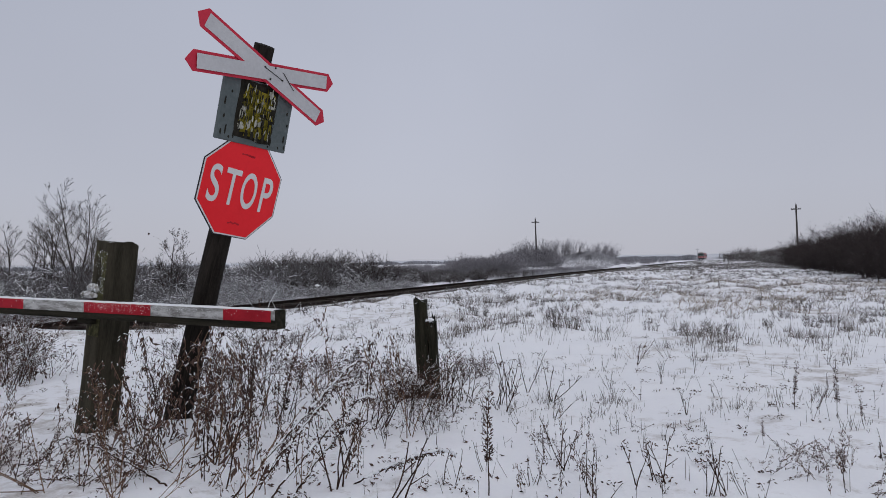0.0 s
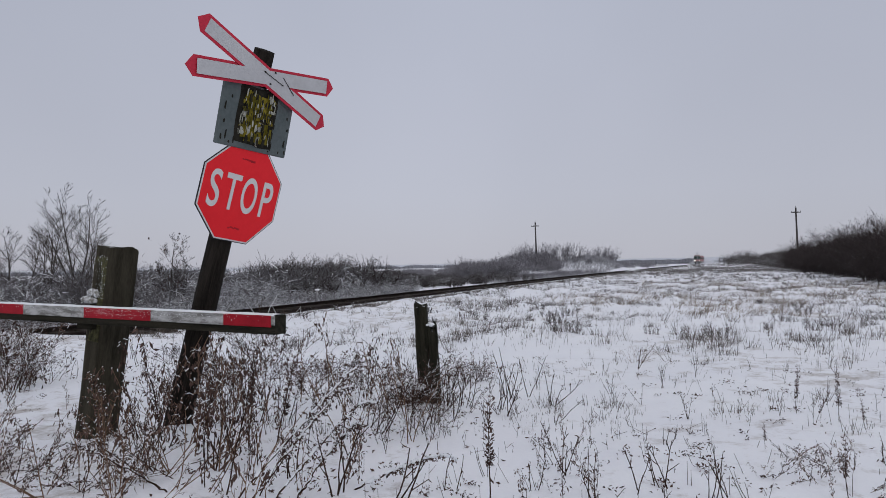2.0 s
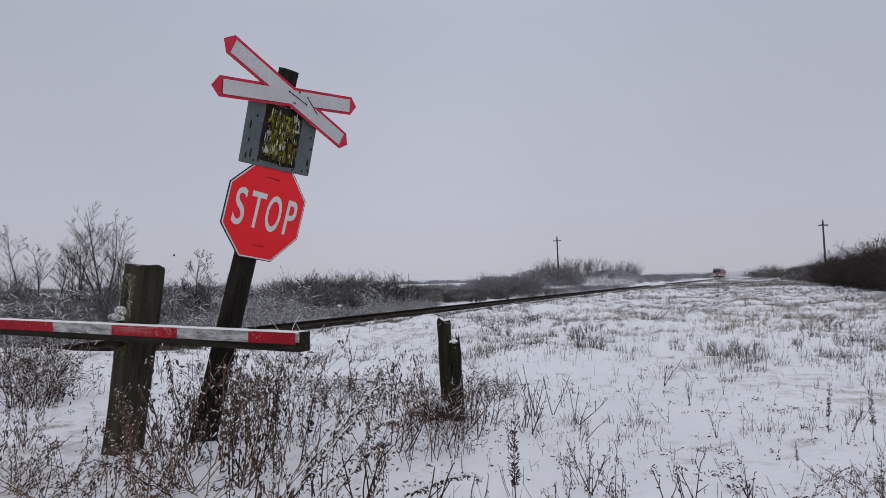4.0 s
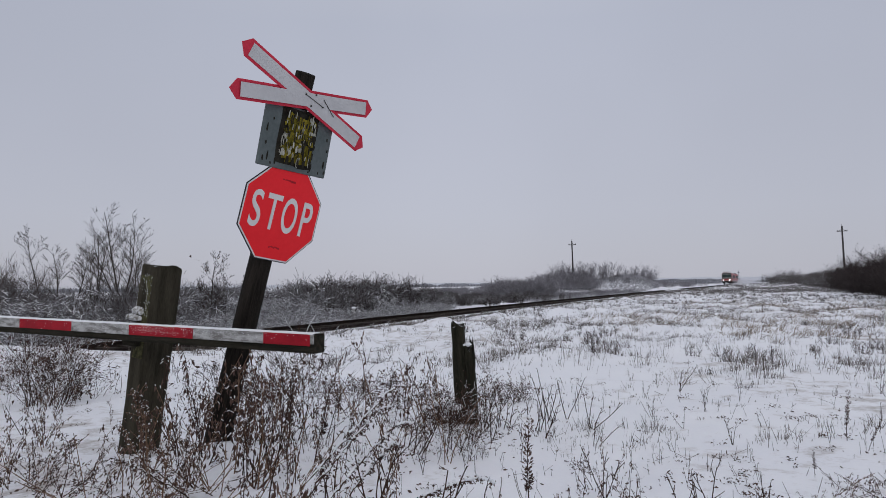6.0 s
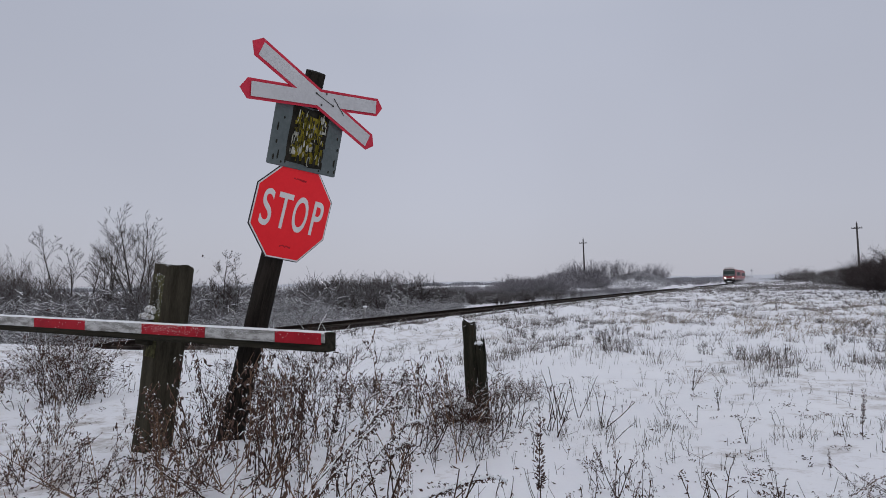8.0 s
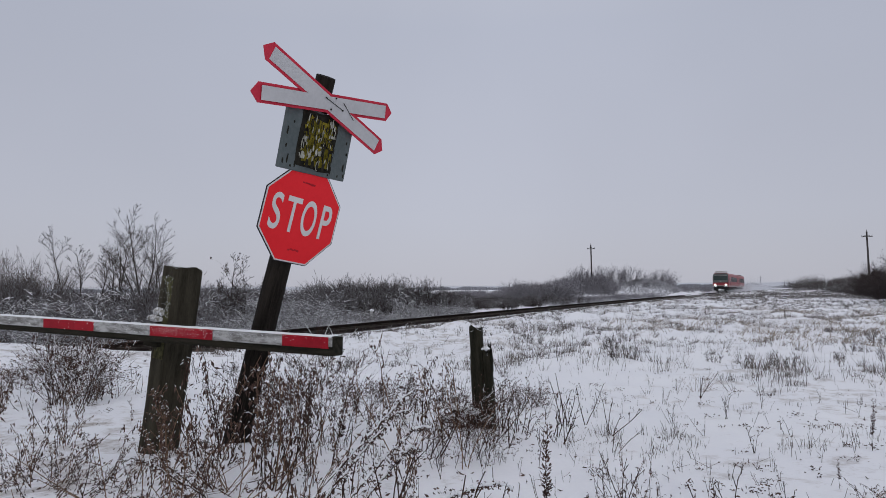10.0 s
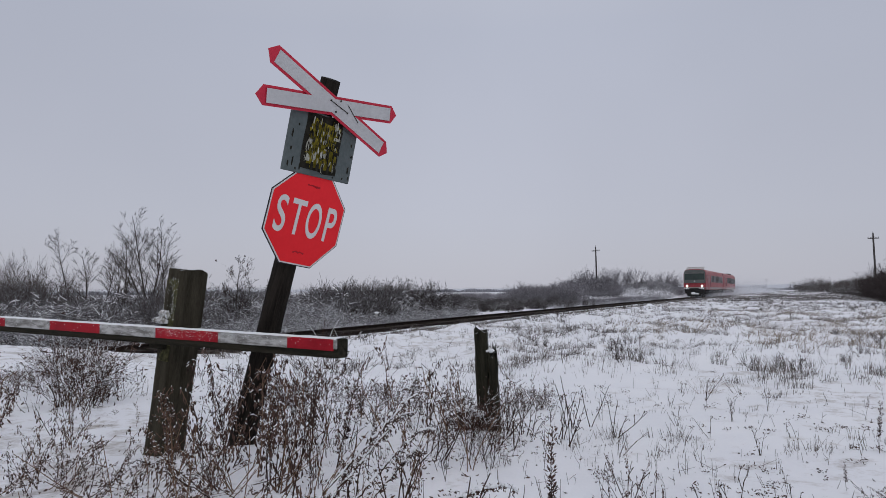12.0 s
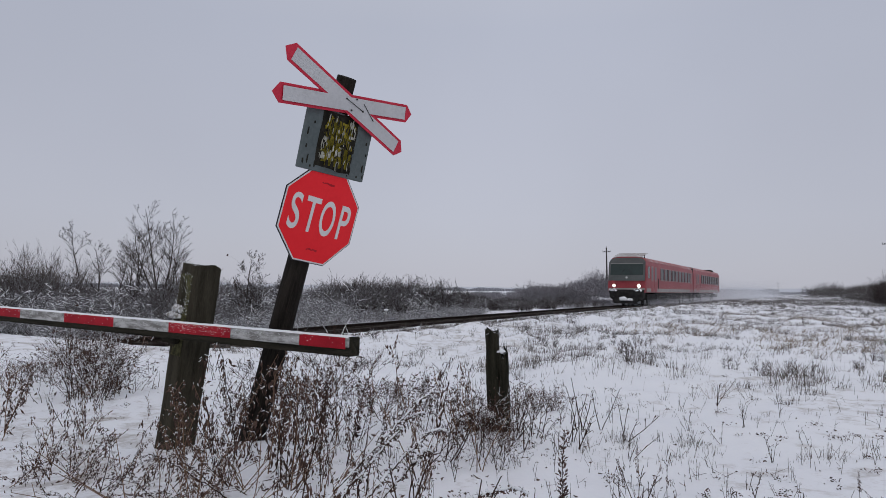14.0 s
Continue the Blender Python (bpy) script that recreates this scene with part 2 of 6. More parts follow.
# ---- mesh helpers ----
def part(name, bm, mat, parent=None, label="", smooth=False):
    me = bpy.data.meshes.new(name)
    bmesh.ops.recalc_face_normals(bm, faces=bm.faces)
    bm.to_mesh(me)
    bm.free()
    me.materials.append(mat)
    if smooth:
        me.polygons.foreach_set("use_smooth", [True] * len(me.polygons))
    ob = new(name, me)
    ob.parent = parent
    if label:
        ob["label"] = label
    return ob


def thing(name, label, category, m=None, group="", kind=""):
    ob = tagged(new(name), label, category, group, kind)
    if m is not None:
        ob.matrix_basis = m
    return ob


def box(bm, x0, x1, y0, y1, z0, z1, bevel=0.0):
    vs = bmesh.ops.create_cube(bm, size=1.0)["verts"]
    for v in vs:
        v.co = Vector((x0 + (v.co.x + 0.5) * (x1 - x0), y0 + (v.co.y + 0.5) * (y1 - y0), z0 + (v.co.z + 0.5) * (z1 - z0)))
    if bevel:
        es = list({e for v in vs for e in v.link_edges})
        bmesh.ops.bevel(bm, geom=es, offset=bevel, segments=2, affect="EDGES", profile=0.6)
    return bm


def cyl(bm, p0, p1, r0, r1=None, sides=12):
    p0, p1 = Vector(p0), Vector(p1)
    d = p1 - p0
    m = Matrix.Translation((p0 + p1) / 2) @ d.to_track_quat("Z", "Y").to_matrix().to_4x4()
    bmesh.ops.create_cone(bm, cap_ends=True, segments=sides, radius1=r0, radius2=r0 if r1 is None else r1, depth=d.length, matrix=m)
    return bm


def prism(bm, outline, y0, y1):
    """A flat outline in x, z, given thickness from y0 to y1."""
    a = [bm.verts.new((x, y0, z)) for x, z in outline]
    b = [bm.verts.new((x, y1, z)) for x, z in outline]
    bm.faces.new(a)
    bm.faces.new(b[::-1])
    for i in range(len(a)):
        j = (i + 1) % len(a)
        bm.faces.new((a[j], a[i], b[i], b[j]))
    return bm


def tubes(name, segs, mat, parent=None, sides=3, label=""):
    """Many tapered sticks in one mesh; each row: both ends and both radii."""
    s = np.asarray(segs, dtype=np.float64).reshape(-1, 8)
    p0, p1 = s[:, 0:3], s[:, 3:6]
    d = p1 - p0
    d /= np.maximum(np.linalg.norm(d, axis=1, keepdims=True), 1e-9)
    ref = np.where(np.abs(d[:, 2:3]) < 0.9, np.array([[0, 0, 1.0]]), np.array([[1.0, 0, 0]]))
    u = np.cross(d, ref)
    u /= np.linalg.norm(u, axis=1, keepdims=True)
    w = np.cross(d, u)
    ang = np.arange(sides) * 2 * math.pi / sides
    ring = u[:, None, :] * np.cos(ang)[None, :, None] + w[:, None, :] * np.sin(ang)[None, :, None]
    v = np.concatenate([p0[:, None] + ring * s[:, 6][:, None, None], p1[:, None] + ring * s[:, 7][:, None, None]], axis=1).reshape(-1, 3)
    k = np.arange(sides)
    quad = np.stack([k, (k + 1) % sides, (k + 1) % sides + sides, k + sides], axis=1)
    f = (quad[None] + (np.arange(len(s)) * 2 * sides)[:, None, None]).reshape(-1, 4)
    return raw_mesh(name, v, f, mat, parent, label)


def slivers(name, segs, mat, parent=None, label="", seed=3):
    """Fine twigs and blades in one mesh, each a narrow tapered strip turned at random."""
    s = np.asarray(segs, dtype=np.float64).reshape(-1, 8)
    p0, p1 = s[:, 0:3], s[:, 3:6]
    d = p1 - p0
    d /= np.maximum(np.linalg.norm(d, axis=1, keepdims=True), 1e-9)
    u = np.cross(d, np.random.default_rng(seed).normal(0, 1, (len(s), 3)))
    u /= np.maximum(np.linalg.norm(u, axis=1, keepdims=True), 1e-9)
    a, b = u * s[:, 6:7] * 1.25, u * s[:, 7:8] * 1.25
    v = np.stack([p0 - a, p0 + a, p1 + b, p1 - b], axis=1).reshape(-1, 3)
    return raw_mesh(name, v, np.arange(len(v)).reshape(-1, 4), mat, parent, label)


def flakes(name, p, r, seed, mat):
    """A cloud of single snow flakes, each a small three-cornered chip."""
    rng = np.random.default_rng(seed)
    a = rng.normal(0, 1, (len(p), 3, 3))
    a -= a.mean(axis=1, keepdims=True)
    a /= np.linalg.norm(a, axis=2, keepdims=True)
    v = (p[:, None, :] + a * np.asarray(r)[:, None, None]).reshape(-1, 3)
    return raw_mesh(name, v, np.arange(len(v)).reshape(-1, 3), mat)


def raw_mesh(name, v, f, mat, parent=None, label=""):
    n, k = len(f), f.shape[1]
    me = bpy.data.meshes.new(name)
    me.vertices.add(len(v))
    me.vertices.foreach_set("co", np.ascontiguousarray(v, dtype=np.float32).ravel())
    me.loops.add(n * k)
    me.loops.foreach_set("vertex_index", np.ascontiguousarray(f, dtype=np.int32).ravel())
    me.polygons.add(n)
    me.polygons.foreach_set("loop_start", np.arange(n, dtype=np.int32) * k)
    me.update(calc_edges=True)
    me.materials.append(mat)
    ob = new(name, me)
    ob.parent = parent
    if label:
        ob["label"] = label
    return ob


def leaves(name, rows, mat, parent=None, label=""):
    """Small folded blades: centre, direction, length, width, turn."""
    v, f = [], []
    for c, d, ln, wd, turn in rows:
        c, d = Vector(c), Vector(d).normalized()
        side = d.orthogonal().normalized()
        side.rotate(Matrix.Rotation(turn, 3, d))
        nrm = d.cross(side)
        i = len(v)
        v += [c, c + d * ln * 0.5 + side * wd * 0.5 + nrm * wd * 0.25, c + d * ln - nrm * ln * 0.15, c + d * ln * 0.5 - side * wd * 0.5 + nrm * wd * 0.25]
        f.append((i, i + 1, i + 2, i + 3))
    return raw_mesh(name, np.array(v), np.array(f), mat, parent, label)


# ---- ground ----
TRACK_X = -12.27


def smooth(a, b, t):
    t = min(1.0, max(0.0, (t - a) / (b - a)))
    return t * t * (3 - 2 * t)


def rail_z(y):
    """Height of the rail head: the line dips gently towards the crossing."""
    return -0.22 + 0.14 * (1 - math.exp(-max(0.0, y - 12.0) / 32.0)) + 0.04 * smooth(14.0, 10.5, y)


def hummock(x, y):
    """Tussocks under the snow, thickest away from the lane."""
    if not (-11 < x < 9 and 4 < y < 75):
        return 0.0
    q = noise.noise(Vector((x * 1.25, y * 0.95, 31.0))) + 0.5 * noise.noise(Vector((x * 2.7, y * 2.2, 17.0)))
    return 0.17 * max(0.0, q - 0.05)


def ground_z(x, y):
    far = math.hypot(x, y)
    n1 = noise.fractal(Vector((x * 0.18, y * 0.18, 3.1)), 1.0, 2.0, 3)
    n2 = noise.fractal(Vector((x * 0.9, y * 0.9, 7.7)), 1.0, 2.0, 4)
    n3 = noise.noise(Vector((x * 4.0, y * 4.0, 1.3))) if far < 25 else 0.0
    z = 0.05 * n1 + 0.042 * n2 * (1 if far < 80 else 0.4) + 0.008 * n3
    z -= 0.12 * smooth(-2.6, -4.2, x) * smooth(14, 5, y)
    z += 0.060 * noise.fractal(Vector((x * 0.55, y * 0.55, 12.3)), 1.0, 2.0, 3) * smooth(4.6, 9.0, far) * smooth(70.0, 40.0, far)
    z += hummock(x, y) * smooth(5.5, 11.0, far)
    z += 0.085 * math.exp(-((x + 3.02) ** 2 + (y - 3.12) ** 2) / 0.16)
    bed = rail_z(y) - 0.175
    bank = smooth(-7.0, -10.9, x)
    z = z * (1 - bank) + (bed + 0.02 * n2 + 0.01 * n3) * bank
    z += 0.10 * bank * smooth(-11.42, -11.30, x) * smooth(11.2, 13.2, y)
    # the snowed-up lane covers the rails at the crossing
    z += 0.24 * bank * smooth(9.3, 8.4, y)
    if x < -13.5:
        z += smooth(-13.5, -17.0, x) * (0.05 + 0.10 * n1)
    # drifted mound beside the line, and low rises far off
    z += 2.1 * math.exp(-(((x + 19.2) / 4.0) ** 2 + ((y - 105) / 10.0) ** 2))
    z += 1.5 * math.exp(-(((x + 26.0) / 4.5) ** 2 + ((y - 96) / 9.0) ** 2))
    return z


def axis(lo, hi, mid, fine, near):
    """Grid lines: slow growth within a reach of the middle, fast beyond it."""
    out = [mid]
    for end, way in ((hi, 1), (lo, -1)):
        p, s = mid, fine
        while p * way < end * way:
            p += s * way
            s *= 1.008 if abs(p - mid) < near else 1.11
            out.append(p)
    return sorted(out)


def build_ground():
    xs = axis(-2600, 2600, -2.0, 0.06, 12.0)
    ys = axis(-600, 3600, 4.5, 0.06, 40.0)
    v = np.array([(x, y, ground_z(x, y)) for y in ys for x in xs])
    nx, ny = len(xs), len(ys)
    i = np.arange(nx - 1)[None] + (np.arange(ny - 1) * nx)[:, None]
    f = np.stack([i, i + 1, i + 1 + nx, i + nx], axis=-1).reshape(-1, 4)
    ob = raw_mesh("ground", v, f, GROUND)
    ob.data.polygons.foreach_set("use_smooth", [True] * len(f))
    tagged(ob, "snow-covered rough field with straw grass showing through", "ground", kind="structure")


build_ground()


# ---- railway track ----
def build_track():
    track = thing("railway_track", "single railway track with dark rusty rails on snowy ballast", "railway track", kind="structure")
    ys = [-60 + 4.0 * k for k in range(16)] + [4 + 0.5 * k for k in range(112)] + [60 + 8.0 * k for k in range(110)]
    for side in (-0.75, 0.75):
        prof = [(-0.07, -0.16), (0.07, -0.16), (0.07, -0.145), (0.012, -0.12), (0.012, -0.045), (0.036, -0.035), (0.036, 0.0), (-0.036, 0.0), (-0.036, -0.035), (-0.012, -0.045), (-0.012, -0.12), (-0.07, -0.145)]
        v = np.array([(TRACK_X + side + a, y, rail_z(y) + b) for y in ys for a, b in prof])
        k = len(prof)
        f = np.array([(r * k + c, r * k + (c + 1) % k, (r + 1) * k + (c + 1) % k, (r + 1) * k + c) for r in range(len(ys) - 1) for c in range(k)])
        raw_mesh("rail", v, f, RAIL_STEEL, track)
    xs = [-1.75 + 0.10 * k for k in range(26)]
    ys = [8.0 + 0.12 * k for k in range(355)] + [50.6 + 1.2 * k for k in range(140)]
    v = []
    for y in ys:
        for x in xs:
            q = noise.noise(Vector((x * 11, y * 11, 0))) if y < 51 else 0.0
            drop = 0.10 * smooth(1.25, 1.75, abs(x))
            v.append((TRACK_X + x, y, rail_z(y) - 0.165 + 0.022 * q - drop - 0.2 * smooth(9.4, 8.4, y)))
    n = len(xs)
    i = np.arange(n - 1)[None] + (np.arange(len(ys) - 1) * n)[:, None]
    f = np.stack([i, i + 1, i + 1 + n, i + n], axis=-1).reshape(-1, 4)
    raw_mesh("ballast", np.array(v), f, BALLAST, track, "dark stone ballast dusted with snow")["kind"] = "stuff"
    bm = bmesh.new()
    box(bm, -1.28, 1.28, -0.13, 0.13, -0.30, -0.095, 0.01)
    first = part("sleeper", bm, SLEEPER_WOOD, track)
    ys = [2.0 + 0.62 * k for k in range(150)]
    first.location = (TRACK_X, ys[0], rail_z(ys[0]))
    for y in ys[1:]:
        o = first.copy()
        scene.collection.objects.link(o)
        o.location = (TRACK_X + random.uniform(-0.04, 0.04), y, rail_z(y) + random.uniform(-0.01, 0.01))
        o.rotation_euler = (0, 0, random.uniform(-0.02, 0.02))


build_track()


# ---- leaning crossing sign ----
def text_mesh(word, size, mat, parent, x, z, y, name="letter", squeeze=1.0):
    cu = bpy.data.curves.new("glyph", "FONT")
    cu.body, cu.size, cu.extrude, cu.align_x, cu.offset = word, size, 0.0012, "CENTER", 0.003
    tmp = bpy.data.objects.new("glyph", cu)
    scene.collection.objects.link(tmp)
    me = bpy.data.meshes.new_from_object(tmp.evaluated_get(bpy.context.evaluated_depsgraph_get()))
    bpy.data.objects.remove(tmp)
    me.materials.clear()
    me.materials.append(mat)
    ob = new(name, me)
    ob.parent = parent
    ob.matrix_basis = Matrix.Translation((x, y, z)) @ pose(0, 0, 0, 90) @ Matrix.Diagonal((squeeze, 1, 1, 1))
    return ob


def octagon(a):
    b = a * math.tan(math.pi / 8)
    return [(a, -b), (a, b), (b, a), (-b, a), (-a, b), (-a, -b), (-b, -a), (b, -a)]


def build_sign():
    sign = thing("crossing_sign", "leaning wooden post with stop sign, weathered board and red-white crossing cross", "road sign", pose(-3.082, 3.232, -0.089, 11.99, 7.20, 79.98))
    bm = bmesh.new()
    rings, sides = 26, 16
    prev = None
    for i in range(rings + 1):
        z = -0.35 + (2.445 + 0.35) * i / rings
        ring = []
        for k in range(sides):
            a = 2 * math.pi * k / sides
            r = 0.076 * (1 + 0.05 * noise.noise(Vector((math.cos(a) * 2, math.sin(a) * 2, z * 0.7))) + 0.025 * noise.noise(Vector((math.cos(a) * 6, math.sin(a) * 6, z * 3))))
            r *= 1.08 - 0.27 * i / rings
            top = 0.02 * math.sin(a + 0.6) if i == rings else 0
            ring.append(bm.verts.new((r * math.cos(a), 0.082 + r * math.sin(a), z + top)))
        if prev:
            for k in range(sides):
                bm.faces.new((prev[k], prev[(k + 1) % sides], ring[(k + 1) % sides], ring[k]))
        prev = ring
    bm.faces.new(prev)
    part("post", bm, POST_WOOD, sign, "dark tarred round wooden post", smooth=True)
    # stop sign
    zc = 1.55
    bm = prism(bmesh.new(), [(x, z + zc) for x, z in octagon(0.300)], -0.006, 0.000)
    disc = part("stop_sign", bm, STEEL_BACK, sign, "octagonal red stop sign with white border")
    part("border", prism(bmesh.new(), [(x, z + zc) for x, z in octagon(0.2945)], -0.0085, -0.0062), LETTER_WHITE, disc)
    part("red_face", prism(bmesh.new(), [(x, z + zc) for x, z in octagon(0.286)], -0.0108, -0.0087), RED_SIGN, disc)
    for ch, x, k in (("S", -0.200, 0.64), ("T", -0.073, 0.60), ("O", 0.060, 0.50), ("P", 0.193, 0.60)):
        text_mesh(ch, 0.312, LETTER_WHITE, disc, x, zc - 0.110, -0.0125, squeeze=k)
    for z, w in ((0.205, 0.045), (-0.215, 0.038)):
        bm = bmesh.new()
        for k in range(9):
            x = -w + 2 * w * k / 8
            box(bm, x - 0.006, x + 0.004, -0.0118, -0.0110, zc + z - 0.005 + random.uniform(-0.004, 0.004), zc + z + 0.004 + random.uniform(-0.003, 0.004))
        part("bolt_mark", bm, RED_SMEAR, disc, "faint dark smear")
    # weathered board with torn paper
    bm = bmesh.new()
    box(bm, -0.288, 0.246, -0.022, 0.004, 1.815, 2.20, 0.008)
    board = part("board", bm, PLATE_GREY, sign, "weathered grey-green board")
    # the board hangs a little askew on the post
    board.matrix_basis = Matrix.Translation((-0.02, 0, 2.0)) @ pose(0, 0, 0, 0, -4.4, 0) @ Matrix.Translation((0.02, 0, -2.0))
    rng = random.Random(4)

    def scrap(cx, cz, w, h, y, mat, name, n=11, rag=0.25):
        pts = []
        for k in range(n):
            a = 2 * math.pi * k / n
            q = 1 / max(abs(math.cos(a)), abs(math.sin(a)))
            q *= 1 - rag * rng.random()
            pts.append((cx + w / 2 * q * math.cos(a), cz + h / 2 * q * math.sin(a)))
        part(name, prism(bmesh.new(), pts, y - 0.001, y), mat, board)

    scrap(-0.03, 2.02, 0.30, 0.37, -0.0225, INK, "paste_stain", 24, 0.10)
    for x, z, w, h in ((-0.03, 2.08, 0.22, 0.17), (-0.01, 1.93, 0.20, 0.15), (-0.06, 2.00, 0.14, 0.24)):
        scrap(x, z, w, h, -0.0236, PAPER_YELLOW, "paper_scrap", 16, 0.35)
    for k in range(44):
        scrap(rng.uniform(-0.15, 0.09), rng.uniform(1.87, 2.16), rng.uniform(0.015, 0.060), rng.uniform(0.02, 0.075), -0.0240 - 0.0003 * k, PAPER_YELLOW if rng.random() < 0.74 else PAPER_WHITE, "paper_scrap", 9, 0.45)
    for k in range(120):
        scrap(rng.uniform(-0.16, 0.10), rng.uniform(1.86, 2.17), rng.uniform(0.004, 0.016), rng.uniform(0.02, 0.07), -0.0380 - 0.00007 * k, INK if rng.random() < 0.72 else PAPER_WHITE, "paper_tear", 7, 0.5)
    for x, z, w, h in ((-0.10, 1.875, 0.030, 0.05), (-0.055, 1.872, 0.028, 0.05), (-0.015, 1.870, 0.018, 0.05), (0.03, 1.872, 0.022, 0.05)):
        scrap(x, z, w, h, -0.0470, INK, "print_bar", 6, 0.1)
    for x, z, h in ((-0.225, 2.10, 0.02), (-0.23, 1.88, 0.07), (0.215, 1.90, 0.06), (0.21, 2.06, 0.025), (-0.17, 1.86, 0.05), (0.225, 1.99, 0.02), (-0.255, 1.95, 0.03), (-0.262, 2.04, 0.06), (-0.20, 1.84, 0.02), (0.10, 1.835, 0.015), (0.18, 1.84, 0.02), (-0.262, 1.86, 0.04), (0.228, 1.85, 0.03)):
        scrap(x, z, 0.014, h, -0.0225, INK, "rust_streak", 7, 0.4)
    # crossing cross: two pointed strips
    for name, turn, y in (("cross_arm", -15.0, -0.056), ("cross_arm", 12.2, -0.050)):
        L, W = 0.560, 0.058
        c, s = math.cos(radians(turn)), math.sin(radians(turn))

        def strip(ins, end, y0, y1):
            pts = [(-L + end, 0), (-L + 0.05 + end * 0.55, W - ins), (L - 0.05 - end * 0.55, W - ins), (L - end, 0), (L - 0.05 - end * 0.55, -W + ins), (-L + 0.05 + end * 0.55, -W + ins)]
            return prism(bmesh.new(), [(x * c - z * s - 0.042, x * s + z * c + 2.263) for x, z in pts], y0, y1)

        arm = part(name, strip(0, 0, y, y + 0.005), RED_CROSS, sign, "white strip with faded red edge and pointed ends")
        flat = [(-L + 0.068, W - 0.017), (L - 0.068, W - 0.017), (L - 0.068, -W + 0.017), (-L + 0.068, -W + 0.017)]
        part("white_face", prism(bmesh.new(), [(x * c - z * s - 0.042, x * s + z * c + 2.263) for x, z in flat], y - 0.0018 - (0.0062 if turn > 0 else 0), y - 0.0002 - (0.0060 if turn > 0 else 0)), WHITE_SIGN, arm)
    bm = bmesh.new()
    cyl(bm, (-0.07, -0.061, 2.285), (0.075, -0.061, 2.255), 0.0022, sides=6)
    cyl(bm, (0.07, -0.061, 2.300), (0.18, -0.060, 2.225), 0.0022, sides=6)
    part("wire", bm, INK, sign, "dark binding wire")
    for x, z in ((-0.062, 2.287), (0.087, 2.254), (0.015, 2.308), (-0.005, 2.232)):
        part("bolt", cyl(bmesh.new(), (x - 0.012, -0.064, z), (x - 0.012, -0.054, z), 0.0052, sides=8), INK, sign)


build_sign()


# ---- barrier and posts ----
def rough_post(name, mat, parent, w, d, z0, z1, seed, top=None, label="", turn=0.0, rough=1.0):
    """A hewn timber with an uneven outline; top(x, y) lowers the end grain."""
    bm = bmesh.new()
    n, rows = 7, 30
    outline = [(-w / 2 + w * i / n, -d / 2) for i in range(n)] + [(w / 2, -d / 2 + d * i / n) for i in range(n)] + [(w / 2 - w * i / n, d / 2) for i in range(n)] + [(-w / 2, d / 2 - d * i / n) for i in range(n)]
    prev, k = None, len(outline)
    for r in range(rows + 1):
        t = r / rows
        ring = []
        for x, y in outline:
            q = 1 + rough * 0.035 * noise.noise(Vector((x * 9 + seed, y * 9, t * 3 * rough))) + rough * 0.03 * noise.noise(Vector((x * 40, y * 40 + seed, t * 7)))
            edge = 1 - 0.07 * (abs(x) / (w / 2) > 0.95) * (abs(y) / (d / 2) > 0.95)
            zz = z0 + (z1 - z0) * t
            if top and t > 0.5:
                zz = z0 + (z1 - z0) * (0.5 + (t - 0.5) * 2 * (top(x / w, y / d) - 0.5))
            elif r == rows:
                zz += 0.020 * noise.noise(Vector((x * 14, y * 14, seed))) - 0.06 * max(0.0, (abs(x) / w + abs(y) / d) - 0.75)
            ring.append(bm.verts.new((x * q * edge, y * q * edge, zz)))
        if prev:
            for i in range(k):
                bm.faces.new((prev[i], prev[(i + 1) % k], ring[(i + 1) % k], ring[i]))
        prev = ring
    c = bm.verts.new(sum((v.co for v in prev), Vector()) / k)
    for i in range(k):
        bm.faces.new((prev[i], prev[(i + 1) % k], c))
    bmesh.ops.rotate(bm, verts=bm.verts, cent=(0, 0, 0), matrix=Matrix.Rotation(turn, 3, "Z"))
    return part(name, bm, mat, parent, label)


def lump(bm, c, r, seed, flat=0.7):
    m = bmesh.ops.create_icosphere(bm, subdivisions=3, radius=1.0)["verts"]
    for v in m:
        q = 1 + 0.35 * noise.noise(v.co * 1.6 + Vector((seed, 0, 0))) + 0.12 * noise.noise(v.co * 5)
        v.co = Vector(c) + Vector((v.co.x * r[0], v.co.y * r[1], v.co.z * r[2])) * q


